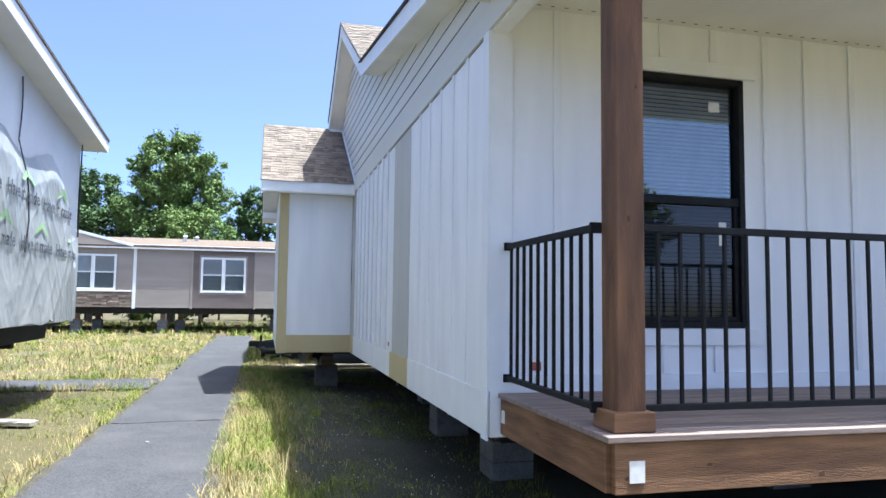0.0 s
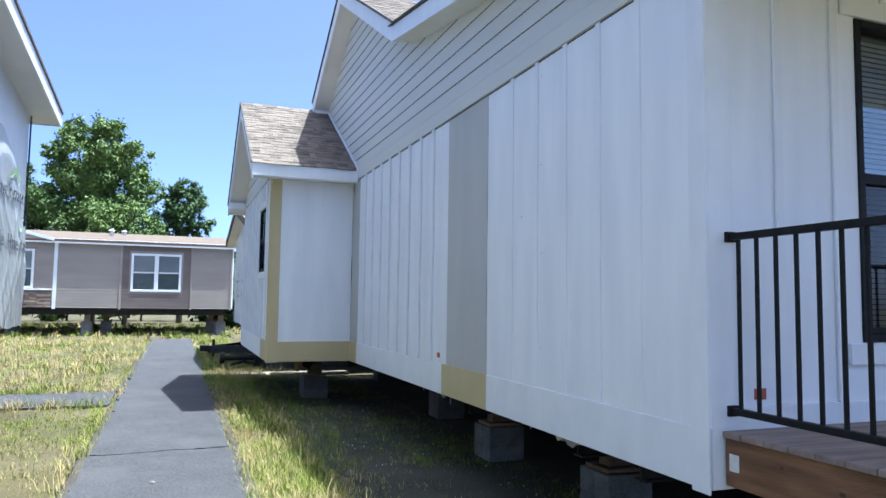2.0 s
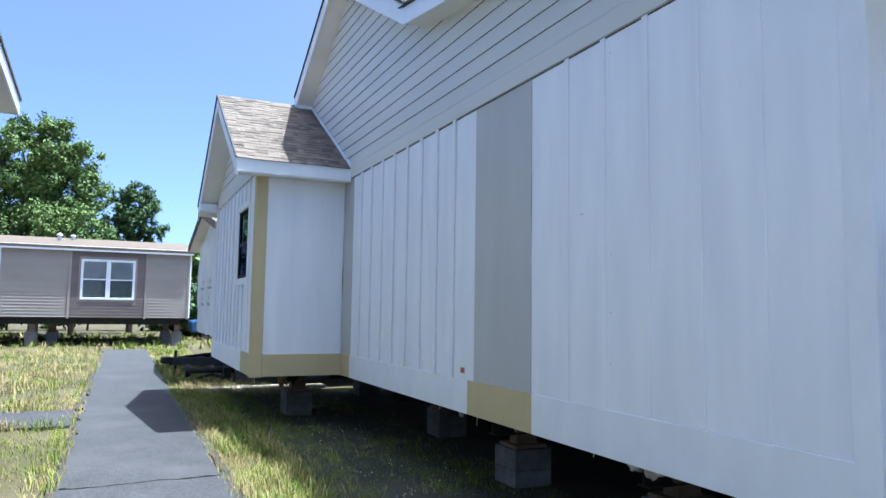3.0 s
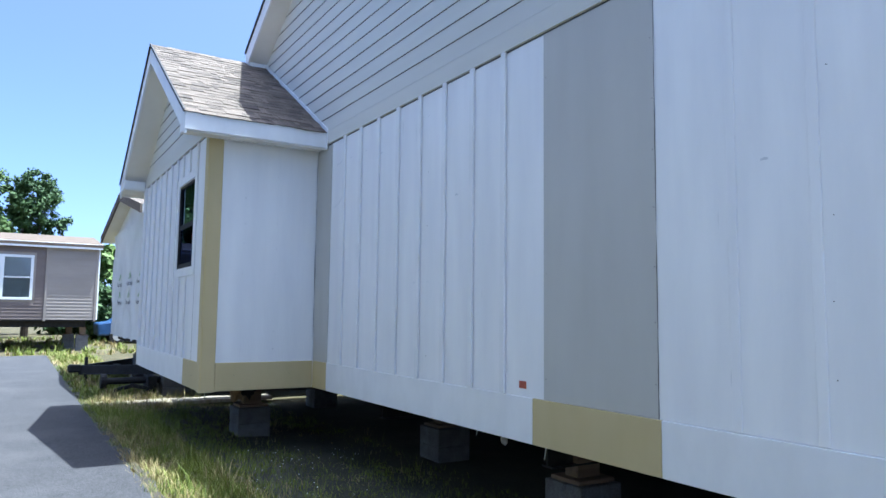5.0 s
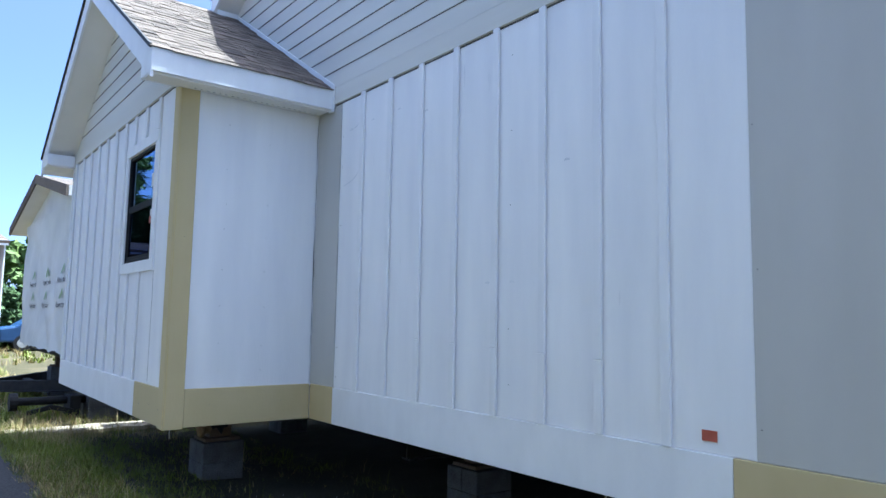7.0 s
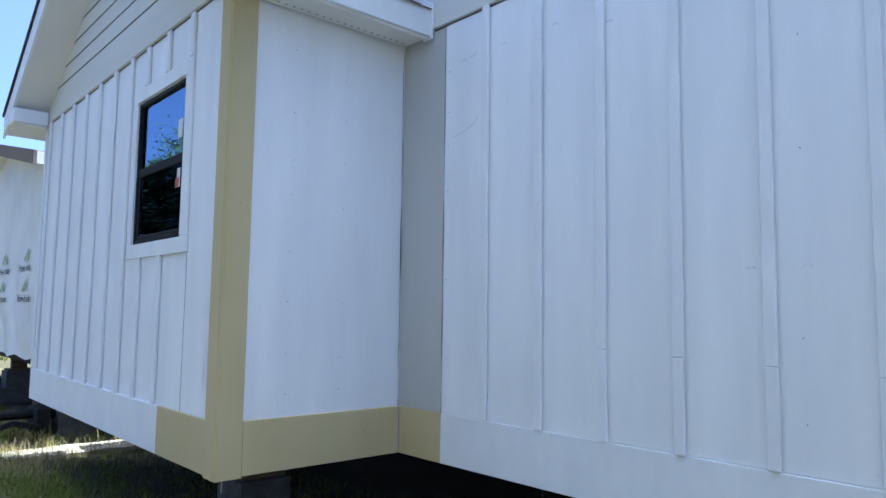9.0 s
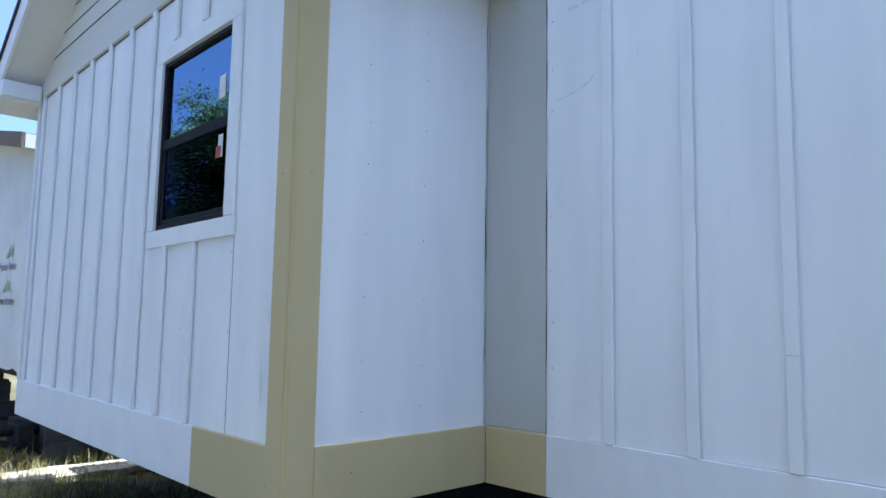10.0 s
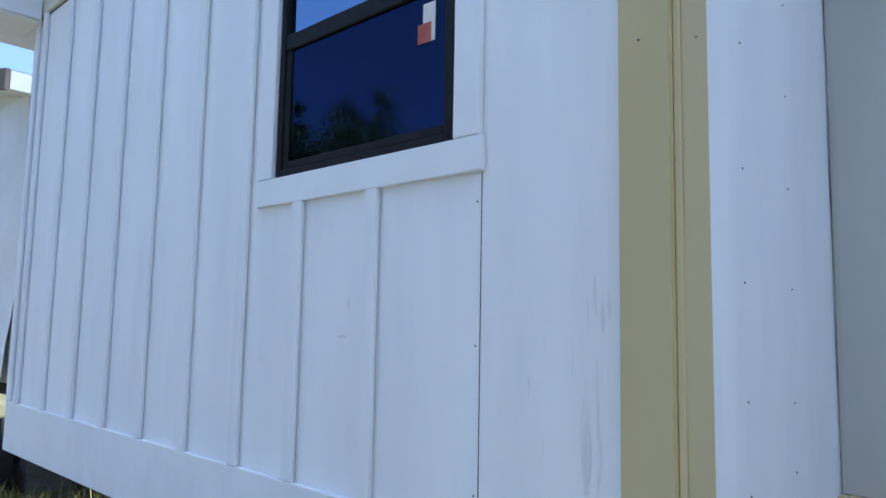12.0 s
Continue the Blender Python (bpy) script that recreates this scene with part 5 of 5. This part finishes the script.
grass("grass", 900, 0.12, 0.34, 4.0, 12.5, 0.14, 0.26, 0.006, 0.8, 44, "seeding stems where the shade of the house begins")


def clover(count, x0, x1, y0, y1, seed):
    """Tiny white flower heads and pale pebbles scattered in the shaded grass."""
    r = random.Random(seed)
    verts, faces = [], []
    for _ in range(count):
        x, y = r.uniform(x0, x1), r.uniform(y0, y1)
        if noise.noise(Vector((x * 1.1, y * 1.1, 21.0))) < -0.05:
            continue
        a, z, n = r.uniform(0.003, 0.007), ground_height(x, y) + r.uniform(0.0, 0.05), len(verts)
        verts += [(x - a, y, z), (x, y - a, z), (x + a, y, z), (x, y + a, z), (x, y, z + a), (x, y, z - a)]
        faces += [(n + p, n + (p + 1) % 4, n + q) for q in (4, 5) for p in range(4)]
    data = bpy.data.meshes.new("clover")
    data.from_pydata(verts, [], faces)
    data.materials.append(paper)
    tagged(new("clover", data), "small white clover flowers scattered in the shaded grass", "flowers", kind="stuff")


grass("grass", 2600, -0.3, 1.6, 16.0, 18.2, 0.05, 0.20, 0.005, 0.75, 47, "dry grass between the houses")
clover(330, 0.35, 2.0, 4.6, 12.5, 17)

# Broad dry blades out of view, added to bounce sunlight up into the porch.
grass("grass", 26000, -1.5, 9.5, -8.0, 3.1, 0.05, 0.12, 0.035, 0.6, 45, "coarse grass added to bounce light into the porch")
grass("grass", 10000, -9.5, -1.9, -8.0, 4.4, 0.05, 0.12, 0.035, 0.5, 46, "coarse grass added to bounce light beside the porch")

# ---- small things on the walls ----
part("red_tag", box(WALL - 0.012, WALL - 0.0085, 8.435, 8.508, 1.003, 1.050, 0), tag_red, wall_west, "small red tag")
part("red_tag", box(1.765, 1.84, PORCH - 0.0045, PORCH - 0.001, 1.08, 1.135, 0), tag_red, wall_porch, "small red tag")
bm = bmesh.new()
rr = random.Random(8)


def nail(x, y, z, facing):
    p = Vector((x, y, z))
    d = Vector((-1, 0, 0)) if facing == "x" else Vector((0, -1, 0))
    rod(p + d * 0.0025, p - d * 0.003, 0.0027, 6, bm=bm)


for k in range(9):
    nail(WALL - 0.008, 11.795 + rr.uniform(-0.008, 0.004), 1.0 + 0.255 * k + rr.uniform(-0.04, 0.04), "x")
for k in range(22):
    if k % 3 != 1:
        continue
    nail(WALL - 0.010, 7.352 + rr.uniform(-0.006, 0.006), 1.0 + 0.105 * k + rr.uniform(-0.03, 0.03), "x")
    if k % 2:
        nail(WALL - 0.010, 8.235 + rr.uniform(-0.006, 0.006), 1.0 + 0.105 * k + rr.uniform(-0.03, 0.03), "x")
    if k % 3 == 0:
        nail(WALL - 0.008, 7.05 + rr.uniform(-0.02, 0.02), 1.0 + 0.105 * k + rr.uniform(-0.04, 0.04), "x")
for y in (9.75, 6.4):
    for k in range(5):
        nail(WALL - 0.010 if 7.3 < y < 8.3 else WALL - 0.008, y + rr.uniform(-0.01, 0.01), 1.05 + 0.5 * k + rr.uniform(-0.2, 0.2), "x")
for z in (1.04, 1.42, 1.8):
    nail(BUMP, 12.79, min(z, 1.8), "x")
for y, z in ((12.31, 2.11), (12.35, 0.79), (12.62, 0.8), (12.9, 0.78)):
    nail(BUMP - 0.025 if y < 12.4 else BUMP - 0.02, y, z, "x")
for x in (0.66, 1.02):
    for k in range(8):
        nail(x + rr.uniform(-0.008, 0.008), SIDE, 1.05 + 0.28 * k + rr.uniform(-0.06, 0.06), "y")
for x in (0.34, 0.6, 1.2):
    nail(x, SIDE - 0.018 if x < 0.4 else SIDE - 0.02, 2.12 if x < 0.4 else 0.82, "y")
tagged(part("nail_heads", bm, nail_grey, home, "small dark nail heads"), kind="stuff")


# scuffs and smears on the white panels
def scuff(points, width, x, parent):
    """A thin flat smear along points (y, z) on a wall that faces -x."""
    bm = bmesh.new()
    rows = []
    for i, (y, z) in enumerate(points):
        w = width * (0.35 + 0.65 * math.sin(math.pi * (i + 0.5) / len(points)))
        rows.append((bm.verts.new((x, y, z - w)), bm.verts.new((x, y, z + w))))
    for (a, b), (c, d) in zip(rows, rows[1:]):
        bm.faces.new((a, b, d, c))
    part("scuff", bm, scuff_grey, parent, "faint grey scuff")


scuff_grey = surface("scuff", (0.64, 0.66, 0.69), (0.78, 0.80, 0.82), 22, 0.6, 0)
SX = WALL - 0.0095
scuff(((11.76, 2.60), (11.70, 2.61), (11.62, 2.63), (11.56, 2.66), (11.53, 2.69)), 0.006, SX, wall_west)
scuff(((11.69, 3.055), (11.66, 3.06), (11.63, 3.055)), 0.010, SX, wall_west)
scuff(((11.61, 3.06), (11.57, 3.07), (11.54, 3.09)), 0.008, SX, wall_west)
for y, z in ((11.33, 3.07), (10.96, 3.07), (10.62, 2.98), (9.95, 1.74), (9.73, 1.74), (9.3, 2.4), (6.7, 2.2)):
    scuff(((y + 0.02, z), (y, z + 0.004), (y - 0.02, z)), 0.007, SX, wall_west)
BS = BUMP - 0.0015
for y in (13.80, 13.785, 13.765):
    scuff(((y, 1.33), (y - 0.004, 1.37), (y - 0.006, 1.41)), 0.02, BS, wall_bump)
scuff(((13.36, 1.425), (13.33, 1.43), (13.31, 1.425)), 0.004, BS, wall_bump)


def smear(y, z0, z1, width, seed, x, parent):
    """A faint uneven streak of dirt running down a wall that faces -x."""
    bm = bmesh.new()
    rows = []
    for i in range(13):
        f = i / 12
        z = z0 + (z1 - z0) * f
        w = width * math.sin(math.pi * (0.04 + 0.92 * f)) * (0.7 + 0.8 * noise.noise(Vector((z * 9, seed, 1.0))))
        c = y + width * 0.9 * noise.noise(Vector((z * 7, seed, 3.0)))
        rows.append((bm.verts.new((x, c - max(w, 0.0008), z)), bm.verts.new((x, c + max(w, 0.0008), z))))
    for (a, b), (c, d) in zip(rows, rows[1:]):
        bm.faces.new((a, b, d, c))
    part("smear", bm, smear_grey, parent, "faint grey dirt smear")


smear_grey = surface("dirt smear", (0.69, 0.705, 0.73), (0.83, 0.84, 0.85), 30, 0.6, 0, stretch=(1, 1, 0.3))
for k, (y, z0, z1, w) in enumerate(((12.455, 1.44, 1.58, 0.004), (12.435, 1.50, 1.60, 0.006), (12.415, 1.46, 1.55, 0.007), (12.40, 1.49, 1.56, 0.005), (12.495, 1.36, 1.46, 0.003), (12.46, 1.10, 1.36, 0.012), (12.43, 1.12, 1.40, 0.006), (12.575, 1.17, 1.22, 0.004), (13.31, 1.50, 1.56, 0.004), (12.62, 1.30, 1.36, 0.006))):
    smear(y, z0, z1, w, k * 2.7, BS, wall_bump)
for k, (y, z0, z1, w) in enumerate(((10.20, 3.02, 3.20, 0.010), (9.95, 2.95, 3.10, 0.012), (10.90, 1.9, 2.0, 0.004), (9.55, 1.70, 1.75, 0.005), (11.30, 2.70, 2.78, 0.004), (8.95, 1.6, 1.7, 0.004), (6.9, 1.15, 1.25, 0.006), (6.95, 1.9, 2.0, 0.004))):
    smear(y, z0, z1, w, 40 + k * 2.7, SX, wall_west)

# torn insulation and straps hanging below the floor
insulation = surface("torn insulation", (0.20, 0.125, 0.06), (0.40, 0.29, 0.17), 14, 0.95, 0.8, 60)
fluff = surface("white fluff", (0.45, 0.42, 0.37), (0.66, 0.63, 0.58), 14, 0.95, 0.8, 60)


def hanging_clump(x, y, z, sx, sy, sz, material, seed):
    bm = bmesh.new()
    bmesh.ops.create_icosphere(bm, subdivisions=3, radius=1)
    for v in bm.verts:
        q = 1 + 0.55 * noise.noise(v.co * 2.1 + Vector((seed, 0, 0))) + 0.3 * noise.noise(v.co * 5.5 + Vector((0, seed, 0)))
        v.co = Vector((x + v.co.x * q * sx, y + v.co.y * q * sy, z + v.co.z * q * sz))
    part("torn_insulation", bm, material, home, "torn insulation hanging under the floor", True)


hanging_clump(0.86, 13.05, 0.58, 0.07, 0.08, 0.13, insulation, 1)
hanging_clump(0.98, 13.0, 0.60, 0.08, 0.06, 0.10, belly, 2)
hanging_clump(1.62, 6.2, 0.63, 0.06, 0.07, 0.05, fluff, 3)
hanging_clump(1.62, 6.35, 0.63, 0.05, 0.05, 0.05, fluff, 4)
hanging_clump(1.75, 9.05, 0.56, 0.025, 0.025, 0.035, fluff, 5)
for x, y, length in ((1.53, 9.07, 0.06), (1.54, 8.31, 0.10), (1.53, 6.64, 0.05), (0.32, 12.26, 0.09)):
    part("hanging_strap", rod((x, y, BASE + 0.02), (x + 0.02, y + 0.05, BASE - length), 0.004, 5), fluff, home, "pale hanging strap end")
part("seam", box(BUMP - 0.0016, BUMP + 0.002, 12.7742, 12.7763, TRIM, 1.878), nail_grey, wall_bump, "thin panel seam")


def ragged(name, along, fixed, u, z0, z1, most, seed, material, parent, label):
    """A thin uneven line running up a wall: a torn caulk joint or an open seam."""
    bm = bmesh.new()
    rows, z = [], z0
    while z < z1:
        w = most * max(0.12, 0.45 + 0.9 * noise.noise(Vector((z * 2.3, seed, 0.0))) + 0.35 * noise.noise(Vector((z * 17, seed, 2.0))))
        c = u + most * 0.8 * noise.noise(Vector((z * 6.0, seed, 4.0)))
        ends = ((fixed, c - w, z), (fixed, c + w, z)) if along == "y" else ((c - w, fixed, z), (c + w, fixed, z))
        rows.append([bm.verts.new(p) for p in ends])
        z += 0.025
    for (a, b), (c, d) in zip(rows, rows[1:]):
        bm.faces.new((a, b, d, c))
    part(name, bm, material, parent, label)


ragged("seam", "y", WALL - 0.0105, 7.334, TRIM + 0.003, TOP, 0.0045, 1.0, nail_grey, wall_west, "dark uneven panel seam")
ragged("caulk", "y", WALL - 0.0112, 7.328, TRIM + 0.003, TOP, 0.004, 7.0, white_trim, wall_west, "torn white caulk")
ragged("seam", "y", WALL - 0.0105, 11.826, TRIM + 0.003, TOP - 0.01, 0.0045, 3.0, nail_grey, wall_west, "dark uneven panel seam")
ragged("caulk", "y", WALL - 0.0112, 11.819, TRIM + 0.003, TOP - 0.01, 0.004, 9.0, white_trim, wall_west, "torn white caulk")
ragged("seam", "x", SIDE - 0.0012, WALL - 0.016, TRIM + 0.003, 3.28, 0.005, 5.0, nail_grey, wall_side, "dark uneven panel seam")
ragged("caulk", "x", SIDE - 0.0022, WALL - 0.025, TRIM + 0.003, 3.28, 0.006, 12.0, white_trim, wall_side, "torn white caulk")
ragged("caulk", "x", SIDE - 0.0192, 0.266, BASE + 0.02, 3.30, 0.004, 15.0, tan_edge, wall_side, "yellow caulk bead")
# stickers on the bay window, blinds behind the porch window
part("sticker", box(BUMP + 0.0155, BUMP + 0.0168, 12.98, 13.05, 2.62, 2.74), paper, bay_window, "white sticker")
part("sticker", box(BUMP + 0.0098, BUMP + 0.0108, 12.97, 13.02, 2.30, 2.42), paper, bay_window, "white hanging tag")
part("sticker", box(BUMP + 0.0084, BUMP + 0.0094, 12.985, 13.04, 2.30, 2.36), tag_red, bay_window, "red hanging tag")
for k in range(56):
    z = 1.42 + 0.03 * k
    part("blind_slat", prism([(2.60, PORCH + 0.085, z), (3.36, PORCH + 0.085, z), (3.36, PORCH + 0.091, z + 0.023), (2.60, PORCH + 0.091, z + 0.023)], (0, 0.001, 0.001)), blind_grey, porch_window)
part("sticker", box(3.22, 3.28, PORCH + 0.024, PORCH + 0.028, 1.95, 2.12), paper, porch_window, "white sticker")
part("sticker", box(3.16, 3.25, PORCH + 0.0395, PORCH + 0.0435, 2.93, 3.0), paper, porch_window, "white sticker")

# ---- shingles ----
SB = math.hypot(2.45, 2.45 * 0.605)
shingles(bump_near, BX - 0.035, 1.45, 11.935, soffit_bump(11.935) + 0.185, 0.605, SB + 0.02, 0.122, True)
shingles(dormer_near, RX - 0.05, 3.6, 9.38, soffit_dormer(9.38) + 0.205, 0.559, 3.35, 0.122, False)
shingles(main_roof, RX - 0.05, 2.6, 3.00, soffit_main(3.00) + 0.165, 0.165, 6.55, 0.122, False)
